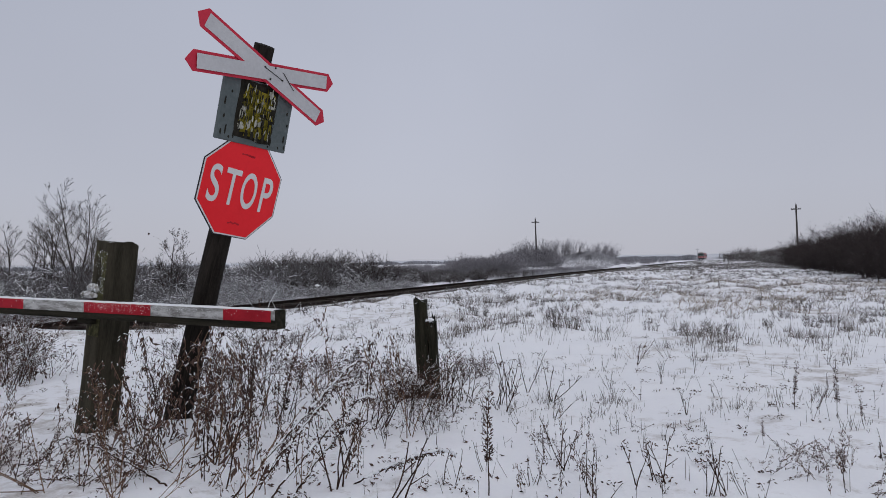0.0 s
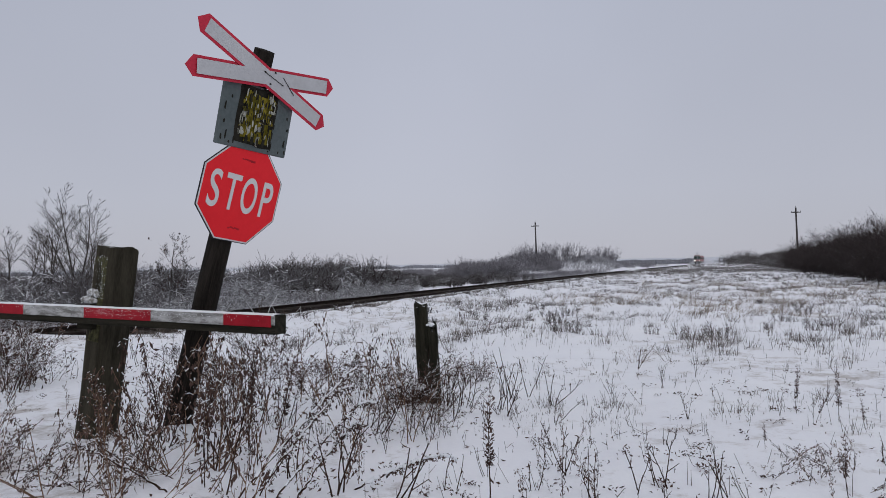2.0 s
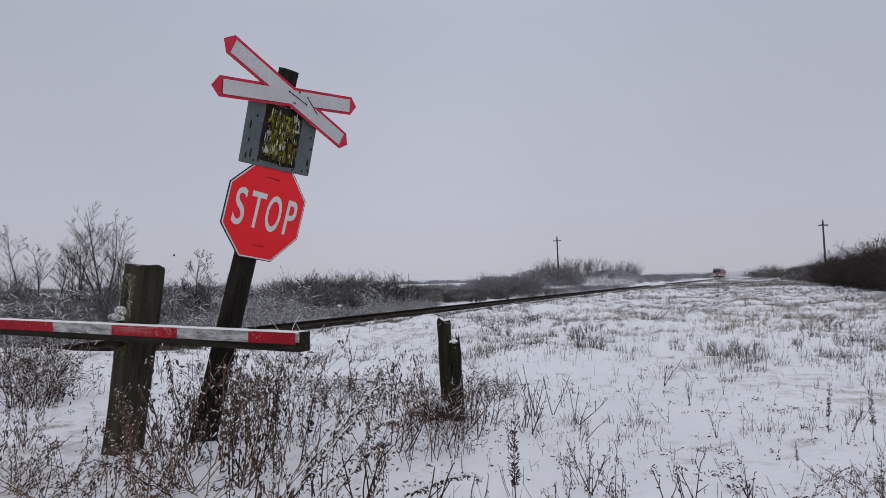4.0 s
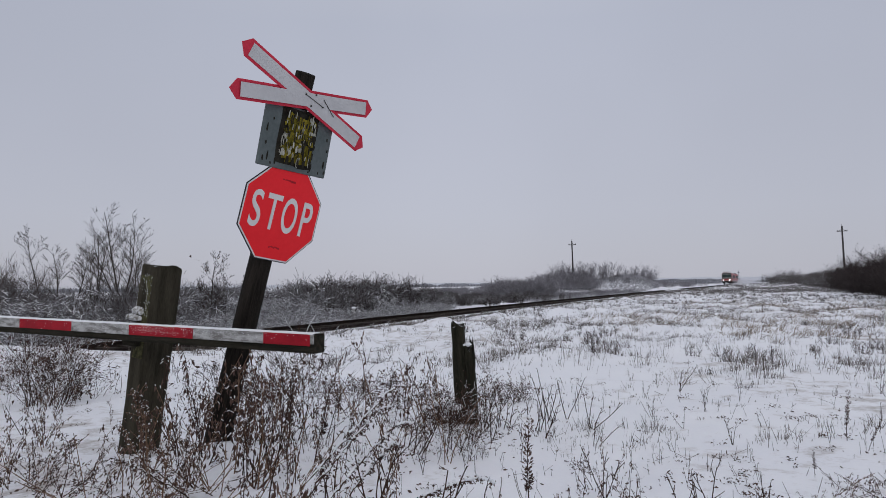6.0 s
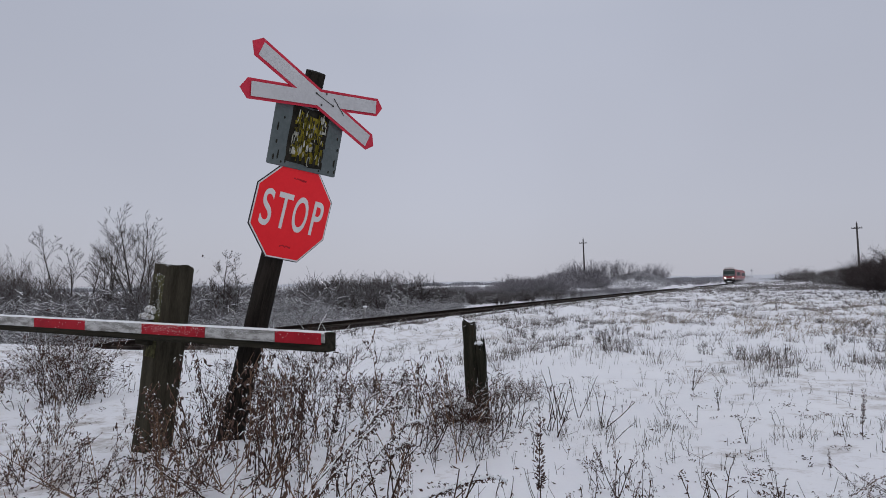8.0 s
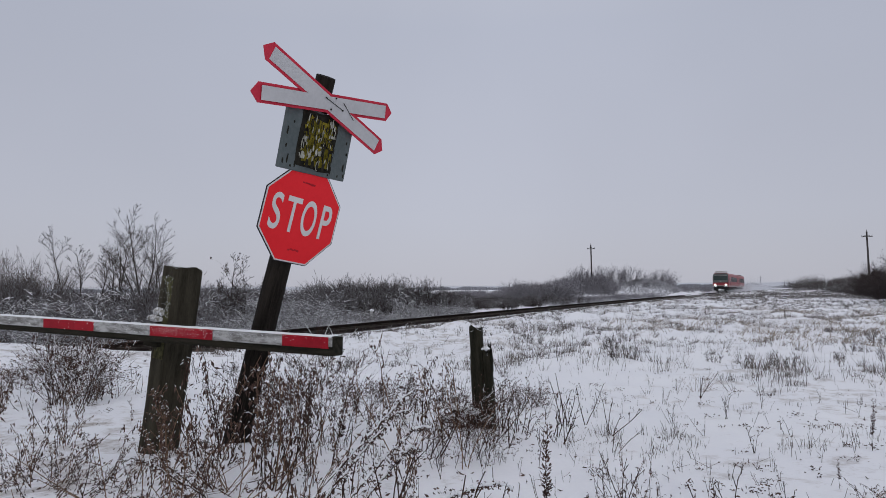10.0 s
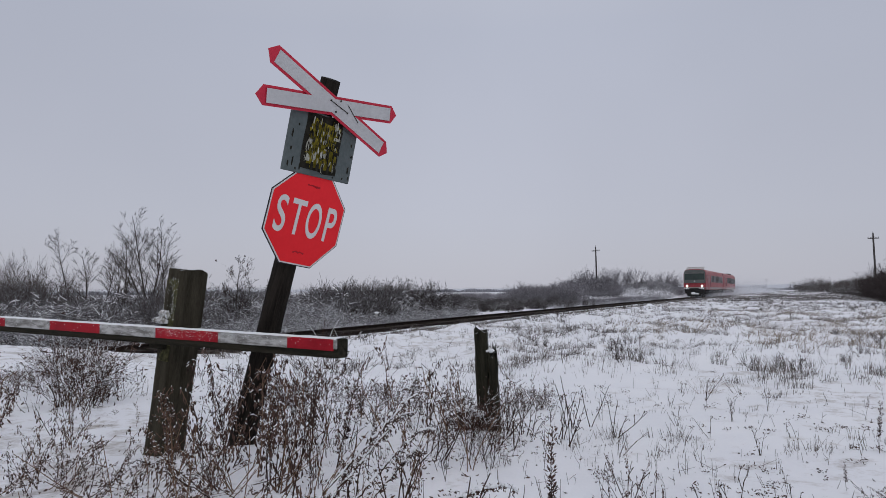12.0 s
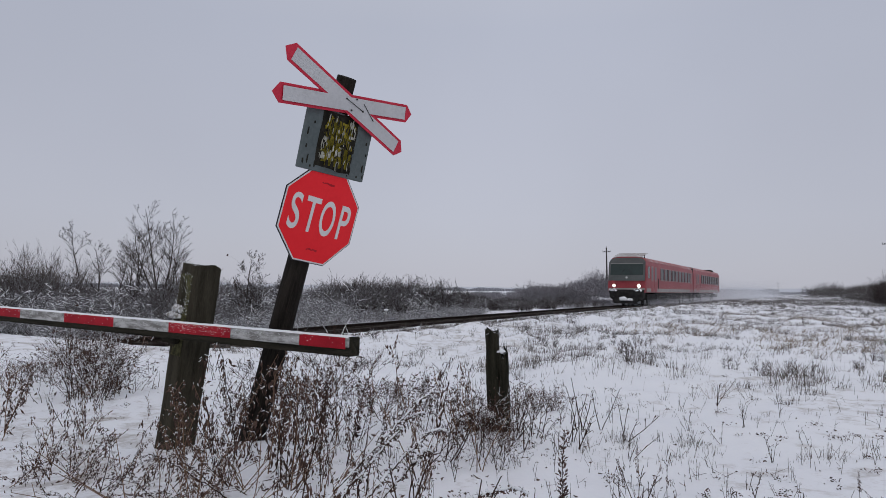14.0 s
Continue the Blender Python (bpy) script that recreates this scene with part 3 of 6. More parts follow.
def build_gate():
    gate = thing("gate_post", "old mossy timber sleeper post, leaning, snow caught on its side", "post", pose(-3.87, 3.30, -0.12, -3.57, 5.67, 0))
    rough_post("timber", GATE_WOOD, gate, 0.222, 0.158, -0.4, 1.245, 3.0, label="mossy hewn timber", turn=radians(81))
    bm = bmesh.new()
    for c, r, k in (((-0.070, -0.090, 0.932), (0.050, 0.040, 0.026), 1.0), ((-0.035, -0.098, 0.930), (0.040, 0.030, 0.034), 7.0), ((-0.095, -0.090, 0.884), (0.064, 0.042, 0.024), 5.0), ((-0.045, -0.105, 0.880), (0.048, 0.034, 0.022), 9.0), ((-0.110, -0.080, 0.895), (0.030, 0.025, 0.020), 17.0)):
        lump(bm, c, r, k)
    part("snow_clump", bm, CRUST, gate, "crusted snow and moss stuck to the timber", smooth=True)
    bm = bmesh.new()
    box(bm, -0.1125, -0.108, -0.066, 0.066, 0.62, 1.17, 0.002)
    bmesh.ops.rotate(bm, verts=bm.verts, cent=(0, 0, 0), matrix=Matrix.Rotation(radians(81), 3, "Z"))
    part("moss", bm, MOSS, gate, "olive moss and lichen on the weather side")
    rng = random.Random(14)
    bm = bmesh.new()
    side = Vector((math.cos(radians(81)), math.sin(radians(81)), 0))
    face = Vector((-math.sin(radians(81)), math.cos(radians(81)), 0))
    for _ in range(230):
        z = 0.90 + abs(rng.gauss(0, 0.14))
        if z > 1.2:
            continue
        c = -side * 0.1115 + face * rng.uniform(-0.072, 0.072) + Vector((0, 0, z))
        q = rng.uniform(0.0012, 0.0034)
        bmesh.ops.create_icosphere(bm, subdivisions=1, radius=q, matrix=Matrix.Translation(c))
    part("rime_speck", bm, SNOW_CAP, gate, "specks of rime on the mossy side")["kind"] = "stuff"
    bm = bmesh.new()
    box(bm, -0.10, 0.02, -0.165, -0.12, 0.70, 0.77, 0.006)
    part("bracket", bm, BAR_DARK, gate, "rusty iron bracket")

    bar = thing("barrier_bar", "snow-dusted red and white striped wooden crossing barrier bar", "barrier", pose(-2.245, 3.085, 0.655, 0, 1.45, 0))
    edges = [0.0, -0.025, -0.345, -0.875, -1.415, -1.955, -2.495, -3.03, -3.57, -4.11, -4.65, -5.19]
    # the beam stays dark below the stripes, as the bar's underside
    bm = bmesh.new()
    box(bm, -5.19, 0.0, -0.045, 0.050, -0.056, 0.046, 0.004)
    part("beam", bm, BAR_DARK, bar, "dark timber beam")
    for i in range(1, len(edges) - 1):
        bm = bmesh.new()
        box(bm, edges[i + 1] + 0.001, edges[i] - 0.001, -0.052, -0.0455, -0.016, 0.047, 0.002)
        part("stripe", bm, BAR_RED if i % 2 else BAR_WHITE, bar, "red painted stripe" if i % 2 else "white painted stripe")
    bm = bmesh.new()
    box(bm, -0.034, -0.002, -0.050, -0.0455, -0.005, 0.046, 0.002)
    part("end_patch", bm, BAR_WHITE, bar)
    rng = random.Random(41)
    bm = bmesh.new()
    for k in range(420):
        x = rng.gauss(-1.18, 0.16) if k < 190 else rng.uniform(-4.6, -0.03)
        c = Vector((x, -0.0525, 0.046 - abs(rng.gauss(0, 0.022))))
        if c.z < -0.014:
            continue
        bmesh.ops.create_icosphere(bm, subdivisions=1, radius=rng.uniform(0.0008, 0.0019), matrix=Matrix.Translation(c) @ Matrix.Diagonal((rng.uniform(0.8, 2.0), 0.6, rng.uniform(0.8, 1.6), 1)))
    part("rime_speck", bm, SNOW_CAP, bar, "specks of snow blown onto the stripes")["kind"] = "stuff"
    # snow lying along the top
    xs = np.linspace(-5.17, -0.01, 190)
    bm = bmesh.new()
    prev = None
    for x in xs:
        h = 0.006 + 0.006 * noise.noise(Vector((x * 7, 2, 0))) + 0.004 * noise.noise(Vector((x * 30, 5, 0)))
        ring = [bm.verts.new((x, y, z)) for y, z in ((-0.046, 0.0455), (-0.040, 0.047 + h * 0.7), (0.0, 0.047 + h), (0.042, 0.047 + h * 0.6), (0.048, 0.0455))]
        if prev:
            for a in range(4):
                bm.faces.new((prev[a], prev[a + 1], ring[a + 1], ring[a]))
        prev = ring
    part("snow_strip", bm, SNOW_CAP, bar, "thin line of settled snow", smooth=True)


def build_stub():
    stub = thing("broken_stub", "short broken dark timber stub with a splintered top, standing in snow", "post", pose(-2.03, 4.58, -0.03, 0, -2.5, 20))

    def top(x, y):
        return 0.97 - 0.015 * x + 0.02 * y + 0.03 * noise.noise(Vector((x * 6, y * 6, 1.5)))

    def ragged(x, y):
        return 0.93 + 0.10 * noise.noise(Vector((x * 7, y * 7, 2.5)))

    rough_post("timber", STUB_WOOD, stub, 0.090, 0.125, -0.3, 0.735, 9.0, top, rough=3.0).location = (-0.030, 0, 0)
    rough_post("splinter", STUB_WOOD, stub, 0.066, 0.110, -0.3, 0.600, 4.0, ragged, rough=3.2).location = (0.048, -0.012, 0)
    rough_post("splinter", STUB_WOOD, stub, 0.022, 0.040, -0.3, 0.640, 6.0, ragged, rough=3.0).location = (0.060, 0.030, 0)
    bm = bmesh.new()
    lump(bm, (0.030, -0.04, 0.560), (0.034, 0.030, 0.016), 2.0)
    part("snow_cap", bm, SNOW_CAP, stub, smooth=True)


build_gate()
build_stub()


# ---- bare shrubs and trees ----
def grow(segs, p, d, length, r, depth, rng, kids=3, spread=0.6, lift=0.12, bits=3, tips=None, rmin=0.004, reach=1.0):
    """One limb of short bent pieces, with side limbs."""
    p, d = Vector(p), Vector(d).normalized()
    step = length / bits
    for i in range(bits):
        d = (d + Vector((rng.gauss(0, 0.16), rng.gauss(0, 0.16), rng.gauss(lift, 0.08)))).normalized()
        q = p + d * step
        ra, rb = max(rmin, r * (1 - 0.75 * i / bits)), max(rmin * 0.8, r * (1 - 0.75 * (i + 1) / bits))
        segs.append((*p, *q, ra, rb))
        if depth > 0:
            for _ in range(kids if i else max(1, kids - 1)):
                if rng.random() < 0.85:
                    side = Vector((rng.gauss(0, 1), rng.gauss(0, 1), rng.gauss(0, 0.5))).normalized()
                    grow(segs, p.lerp(q, rng.random()), d + side * spread, length * rng.uniform(0.38, 0.62) * reach, rb * 0.62, depth - 1, rng, kids, spread, lift, max(2, bits - 1), tips, rmin, reach)
        p = q
    if tips is not None:
        tips.append((p.copy(), d.copy()))


def bush(name, label, h, w, stems, seed, twig, bark, density=3, leafy=0, leaf=None, rmin=0.005, spread=0.75, depth=2, rime=0.0, leaf_size=1.0, reach=1.0, lift=0.10, stem=1.0):
    rng = random.Random(seed)
    ob = thing(name, label, "bush")
    main, fine, snowy, tips = [], [], [], []
    for _ in range(stems):
        a, q = rng.uniform(0, 2 * math.pi), math.sqrt(rng.random()) * w * 0.5
        p = (q * math.cos(a), q * math.sin(a), -0.08)
        d = Vector((math.cos(a) * 0.55 * rng.random(), math.sin(a) * 0.55 * rng.random(), 1))
        own = []
        grow(own, p, d, h * rng.uniform(0.6, 1.0), (0.012 + 0.006 * h) * stem, depth, rng, density, spread, lift, 4, tips, rmin, reach)
        for s in own:
            if s[6] > rmin * 1.7:
                main.append(s)
            elif rime and rng.random() < rime:
                snowy.append((*s[:6], s[6] * 1.3, s[7] * 1.3))
            else:
                fine.append(s)
    tubes("branchwork", main, bark, ob)["kind"] = "stuff"
    slivers("crown", fine, twig, ob)["kind"] = "stuff"
    if snowy:
        slivers("rime", snowy, SNOW_CAP, ob, label="white rime and snow on the twigs")["kind"] = "stuff"
    if leafy:
        rows = []
        for _ in range(leafy):
            p, d = rng.choice(tips)
            c = p + Vector((rng.gauss(0, 0.09 * h), rng.gauss(0, 0.09 * h), rng.gauss(-0.08 * h, 0.09 * h)))
            if c.z < 0.02:
                c.z = 0.02 + rng.random() * 0.3 * h
            rows.append((c, (rng.gauss(0, 1), rng.gauss(0, 1), rng.gauss(-0.3, 0.6)), rng.uniform(0.05, 0.11) * leaf_size, rng.uniform(0.02, 0.045) * leaf_size, rng.uniform(0, 6.3)))
        leaves("foliage", rows, leaf or twig, ob)["kind"] = "stuff"
    return ob


def bramble(label, h, w, canes, seed, white):
    """A heap of arching canes: snow lies along their upper sides, dark gaps lie between."""
    rng = random.Random(seed)
    ob = thing("frosted_bush", label, "bush")
    dark, snow, fine = [], [], []

    def run(p, d, length, bits, sag, r, load):
        pts = [p]
        for _ in range(bits):
            d = (d + Vector((rng.gauss(0, 0.10), rng.gauss(0, 0.10), -sag + rng.gauss(0, 0.05)))).normalized()
            p = p + d * (length / bits)
            if p.z < 0.02:
                break
            pts.append(p)
        for i in range(len(pts) - 1):
            a, b, t = pts[i], pts[i + 1], 1 - 0.6 * i / bits
            dark.append((*a, *b, r * t, r * (t - 0.5 / bits)))
            if i and rng.random() < load:
                o = Vector((0, 0, r * t + 0.004))
                snow.append((*(a + o), *(b + o), r * t * 0.9 + 0.0038, r * t * 0.8 + 0.0030))
        return pts

    for _ in range(canes):
        a, q = rng.uniform(0, 2 * math.pi), math.sqrt(rng.random()) * w * 0.45
        p = Vector((q * math.cos(a), q * math.sin(a), -0.05))
        b = a + rng.gauss(0, 0.9)
        up = rng.uniform(0.9, 2.4)
        pts = run(p, Vector((math.cos(b), math.sin(b), up)).normalized(), h * rng.uniform(1.0, 1.75), 8, rng.uniform(0.10, 0.26), 0.0080, white * 0.8)
        for c in pts[2:]:
            for _ in range(rng.choice((1, 2, 2, 3))):
                e = Vector((rng.gauss(0, 1), rng.gauss(0, 1), rng.gauss(0.35, 0.5))).normalized()
                side = run(c, e, h * rng.uniform(0.22, 0.52), 3, 0.12, 0.0055, white * 0.85)
                for g in side[1:]:
                    f = g + Vector((rng.gauss(0, 1), rng.gauss(0, 1), rng.gauss(0.3, 0.6))).normalized() * rng.uniform(0.06, 0.16)
                    fine.append((*g, *f, 0.0045, 0.0028))
    for _ in range(canes * 9):
        a, q = rng.uniform(0, 2 * math.pi), math.sqrt(rng.random()) * w * 0.5
        p = Vector((q * math.cos(a), q * math.sin(a), rng.uniform(-0.02, 0.5) * h))
        f = p + Vector((rng.gauss(0, 0.6), rng.gauss(0, 0.6), rng.uniform(0.3, 1))).normalized() * rng.uniform(0.15, 0.4)
        fine.append((*p, *f, 0.0060, 0.0035))
    tubes("branchwork", [q for q in dark if q[6] > 0.0056], TWIG_DARK, ob)["kind"] = "stuff"
    slivers("crown", fine + [q for q in dark if q[6] <= 0.0056], TWIG_PALE, ob)["kind"] = "stuff"
    slivers("snow_load", snow, SNOW_CAP, ob, label="snow lying along the canes", seed=seed)["kind"] = "stuff"
    return ob


def thorn_bush(label, h, w, stems, seed, rime):
    """A dense heap of fine upright twigs, dark inside, with rime on the outer tips."""
    rng = random.Random(seed)
    ob = thing("dark_bush", label, "bush")
    main, fine, snowy = [], [], []
    for _ in range(stems):
        a, q = rng.uniform(0, 2 * math.pi), math.sqrt(rng.random())
        p = Vector((q * w * 0.5 * math.cos(a), q * w * 0.5 * math.sin(a), -0.06))
        d = Vector((math.cos(a) * 0.6 * q, math.sin(a) * 0.6 * q, 1))
        own = []
        grow(own, p, d, h * rng.uniform(0.72, 1.0) * (1.08 - 0.38 * q * q), 0.016, 2, rng, 3, 0.62, 0.06, 4, None, 0.0048, 1.0)
        for s in own:
            if s[6] > 0.009:
                main.append(s)
            elif s[5] > h * 0.45 and rng.random() < rime:
                snowy.append(s)
            else:
                fine.append(s)
    tubes("branchwork", main, TWIG_DARK, ob)["kind"] = "stuff"
    slivers("crown", fine, TWIG_GREY if seed % 2 else TWIG_DARK, ob, seed=seed)["kind"] = "stuff"
    if snowy:
        slivers("rime", snowy, TWIG_PALE, ob, label="pale rime on the outer twigs", seed=seed)["kind"] = "stuff"
    return ob


def scatter(variants, places, group):
    """Each place: x, y, scale; the variants are used in turn and the first ones moved in themselves."""
    used = set()
    for i, (x, y, k) in enumerate(places):
        v = variants[i % len(variants)]
        m = Matrix.Translation((x, y, ground_z(x, y))) @ Matrix.Rotation(random.uniform(0, 6.28), 4, "Z")
        if v.name not in used:
            used.add(v.name)
            v.matrix_basis = m @ Matrix.Diagonal((k, k, k, 1))
            o = v
        else:
            o = copy_thing(v, m)
            o.scale = (k, k, k * random.uniform(0.9, 1.1))
        tagged(o, group=group)


def build_scrub():
    rnd = random.Random(21)
    frosted = [bramble("snow-laden tangled bramble bush beyond the railway track", 0.82, 1.7, 17, 40 + k, 0.95 - 0.14 * k) for k in range(4)]
    dark = [thorn_bush("dark leafless thorn bush with light rime beyond the track", 1.15, 1.7, 19, 60 + k, 0.25 + 0.12 * k) for k in range(4)]
    # tall and misty bushes carry the haze in their pale twig colour
    tall = [bush("tall_bush", "tall leafless bush with upright twigs paled for haze", 2.2, 1.5, 9, 80 + k, TWIG_MIST, TWIG_MIST, 3, 0, None, 0.0055, 0.5) for k in range(3)]
    misty = [bush("far_bush", "low grey lightly rimed leafless bush far along the track, paled for haze", 1.3, 1.8, 12, 70 + k, TWIG_MIST, TWIG_MIST, 2, 150, TWIG_MIST, 0.009, 0.9, 2, 0.0, 1.2, 1.2, 0.03) for k in range(3)]
    near_rime, thorn = [], []
    for k in range(330):
        y = 6.5 + 46 * rnd.random() ** 1.2
        x = -15.0 - 9.5 * rnd.random() ** 1.4
        az = math.degrees(math.atan2(x, y))
        # the near thicket thins out and ends where the bank opens to the plain
        if az > -25.2 + rnd.gauss(0, 0.5):
            continue
        v = noise.noise(Vector((x * 0.16, y * 0.16, 9.0)))
        k2 = (rnd.uniform(0.66, 1.05) + 0.62 * v) * (0.55 + 0.45 * smooth(-24.8, -29.0, az))
        if x > -16.2:
            k2 *= 0.66
        if v + 0.025 * (y - 27) + rnd.gauss(0, 0.34) > 0.04:
            thorn.append((x, y, k2))
        else:
            near_rime.append((x, y, 1.22 * k2))
    for k in range(88):
        x, y = -25.5 - rnd.random() * 9, rnd.uniform(11, 46)
        if math.atan2(x, y) < radians(-28):
            thorn.append((x, y, rnd.uniform(0.7, 1.0)))
    # a second thicket further along, lower at both ends
    for k in range(110):
        az, r = rnd.uniform(-22.4, -16.6), rnd.uniform(58, 84)
        x, y = r * math.sin(radians(az)), r * math.cos(radians(az))
        if x > -15.4:
            continue
        k2 = 0.55 + 0.42 * smooth(-22.6, -20.6, az) + 0.3 * noise.noise(Vector((az * 0.9, 3.0, 0)))
        thorn.append((x, y, k2 * rnd.uniform(0.75, 1.05)))
    for k in range(60):
        near_rime.append((rnd.uniform(-15.3, -14.2), rnd.uniform(10, 32), rnd.uniform(0.32, 0.58)))
    for k in range(70):
        az, r = rnd.uniform(-30.0, -23.0), rnd.uniform(19, 52)
        x = r * math.sin(radians(az))
        if -17.5 < x < -14.8:
            near_rime.append((x, r * math.cos(radians(az)), rnd.uniform(0.45, 0.75)))
    for k in range(70):
        az, r = rnd.uniform(-26.0, -20.5), rnd.uniform(66, 115)
        thorn.append((r * math.sin(radians(az)), r * math.cos(radians(az)), rnd.uniform(0.35, 0.6)))
    for k in range(170):
        az, r = rnd.uniform(-25.4, -14.5), rnd.uniform(38, 64)
        x = r * math.sin(radians(az))
        if x < -15.2:
            thorn.append((x, r * math.cos(radians(az)), rnd.uniform(0.22, 0.50)))
    for k in range(100):
        thorn.append((rnd.uniform(-16.6, -14.5), rnd.uniform(36, 82), rnd.uniform(0.18, 0.36)))
    for k in range(46):
        az, r = rnd.uniform(-8.8, -4.6), rnd.uniform(125, 210)
        x = r * math.sin(radians(az))
        if x < -15.5:
            thorn.append((x, r * math.cos(radians(az)), rnd.uniform(0.5, 0.95)))
    for k in range(26):
        thorn.append((-29 + rnd.random() * 7, rnd.uniform(86, 95), rnd.uniform(0.8, 1.2)))
    for k in range(26):
        thorn.append((-24.5 + rnd.random() * 4.0, rnd.uniform(84, 93), rnd.uniform(0.6, 1.0)))
    near_rime.sort(key=lambda q: noise.noise(Vector((q[0] * 0.22, q[1] * 0.22, 4.0))))
    quarter = len(near_rime) // 4 + 1
    near_rime = [near_rime[a * quarter + b] for b in range(quarter) for a in range(4) if a * quarter + b < len(near_rime)]
    scatter(frosted, near_rime, "rimed bushes beyond the track")
    for k in range(22):
        thorn.append((-18.9 + rnd.gauss(0, 2.6), 102 + rnd.gauss(-3, 5.5), rnd.uniform(0.22, 0.46)))
    scatter(dark, [q for q in thorn if q[1] < 54], "dark bushes beyond the track")
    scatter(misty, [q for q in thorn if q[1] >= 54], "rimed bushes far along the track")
    left = [(-35.2, 20.2, 1.0), (-34.2, 22.4, 0.85), (-36.2, 21.0, 0.95), (-33.6, 19.6, 0.8), (-35.8, 18.8, 0.85), (-37, 21.5, 0.9), (-38, 22.5, 1.0), (-36.5, 23.5, 0.8), (-38.5, 24.4, 0.95), (-37, 19.9, 0.75)]
    leafless = [bush("tall_bush", "tall leafless grey-brown bush with fine upright twigs", 2.2, 1.5, 10, 90 + k, TWIG_GREY, TWIG_DARK, 3, 0, None, 0.0048, 0.55) for k in range(2)]
    scatter(leafless, left, "tall bushes behind the scrub")
    places = []
    for k in range(13):
        places.append((-28.5 + rnd.random() * 8.5, 92 + rnd.random() * 9, rnd.uniform(0.75, 1.15)))
    for k in range(9):
        places.append((-22.0 + rnd.random() * 4.0, 112 + rnd.random() * 12, rnd.uniform(0.9, 1.25)))
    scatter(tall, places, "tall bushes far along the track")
    hedge = [bush("hedge_bush", "dense dark brown leafless hedge bush at the edge of the field", 2.0, 2.4, 15, 100 + k, TWIG_HEDGE, TWIG_HEDGE, 3, 2600, TWIG_HEDGE, 0.0055, 0.80, 2, 0.0, 0.65, 0.90, 0.06) for k in range(4)]
    # far hedge gets greyer twigs than the near one, in place of mist
    far_hedge = [bush("field_bush", "grey rimed leafless bush at the far field edge, greyed for mist", 1.8, 2.4, 11, 120 + k, TWIG_GREY, TWIG_GREY, 2, 700, TWIG_GREY, 0.011, 0.8, 2, 0.0, 1.4) for k in range(2)]
    places, far = [], []
    y = 27.0
    while y < 170:
        for row in range(3 if y < 60 else 2):
            k2 = rnd.uniform(0.90, 1.08) * (1.07 if y < 60 else 0.95)
            (places if y < 82 else far).append((6.3 + 1.5 * row + rnd.uniform(-0.5, 0.5) + 0.004 * (y - 30), y + rnd.uniform(-0.6, 0.6), k2))
        y += 1.3 if y < 60 else 2.0 if y < 112 else 2.4
    for k in range(14):
        az, r = radians(rnd.uniform(-0.6, 3.6)), rnd.uniform(150, 230)
        far.append((r * math.sin(az), r * math.cos(az), rnd.uniform(0.9, 1.5)))
    for az, r, k2 in ((1.15, 190, 1.5), (1.35, 192, 1.55), (1.0, 195, 1.1), (2.3, 170, 1.25), (0.2, 210, 0.9)):
        far.append((r * math.sin(radians(az)), r * math.cos(radians(az)), k2))
    scatter(hedge, places, "hedge along the field")
    scatter(far_hedge, far, "bushes at the far field edge")


def mound_scrub():
    """Rimed low growth that covers the drifted mound beside the line."""
    rng = np.random.default_rng(33)
    segs = []
    for _ in range(15000):
        x, y = -20.0 + rng.normal(0, 3.4), 101 + rng.normal(0, 5.5)
        if x > -15.0:
            continue
        z, h = ground_z(x, y), rng.uniform(0.12, 0.42)
        segs.append((x, y, z - 0.03, x + rng.normal(0, 0.5) * h, y + rng.normal(0, 0.5) * h, z + h, 0.012, 0.006))
    for _ in range(15000):
        x, y = -14.6 - 6.5 * rng.random() ** 1.6, 44 + 64 * rng.random()
        if rng.random() > 0.55 + 0.9 * noise.noise(Vector((x * 0.4, y * 0.25, 2.0))):
            continue
        z, h = ground_z(x, y), rng.uniform(0.08, 0.30)
        segs.append((x, y, z - 0.03, x + rng.normal(0, 0.5) * h, y + rng.normal(0, 0.5) * h, z + h, 0.010, 0.005))
    tagged(slivers("mound_scrub", segs, TWIG_RIME), "low grey rimed scrub over the drifted mound beside the line", "scrub", kind="stuff")


mound_scrub()


def limb(segs, p, d, length, r, depth, rng, tips, spread=0.5, low=0.25):
    """A stem of short bent pieces; limbs rise from it at a narrow angle and end in fine twigs."""
    bits = (3, 5, 7, 11)[depth]
    d = d.normalized()
    for i in range(bits):
        d = (d + Vector((rng.gauss(0, 0.06), rng.gauss(0, 0.06), 0.035))).normalized()
        q = p + d * (length / bits)
        t0, t1 = i / bits, (i + 1) / bits
        segs.append((*p, *q, max(0.0046, r * (1 - 0.82 * t0)), max(0.0034, r * (1 - 0.82 * t1))))
        if depth > 0 and t1 > (low if depth == 3 else 0.2):
            for _ in range(2):
                if rng.random() < (0.0, 0.50, 0.58, 0.72)[depth]:
                    a = rng.uniform(0, 2 * math.pi)
                    side = Vector((math.cos(a), math.sin(a), 0.05))
                    limb(segs, p.lerp(q, rng.random()), d * 0.85 + side * rng.uniform(0.7, 1.25) * spread, length * (0.46, 0.52, 0.56)[3 - depth] * (1.15 - 0.75 * t0) * rng.uniform(0.7, 1.15), max(0.0040, r * (1 - 0.8 * t0) * 0.5), depth - 1, rng, tips, spread, low)
        p = q
    tips.append((p.copy(), d.copy()))


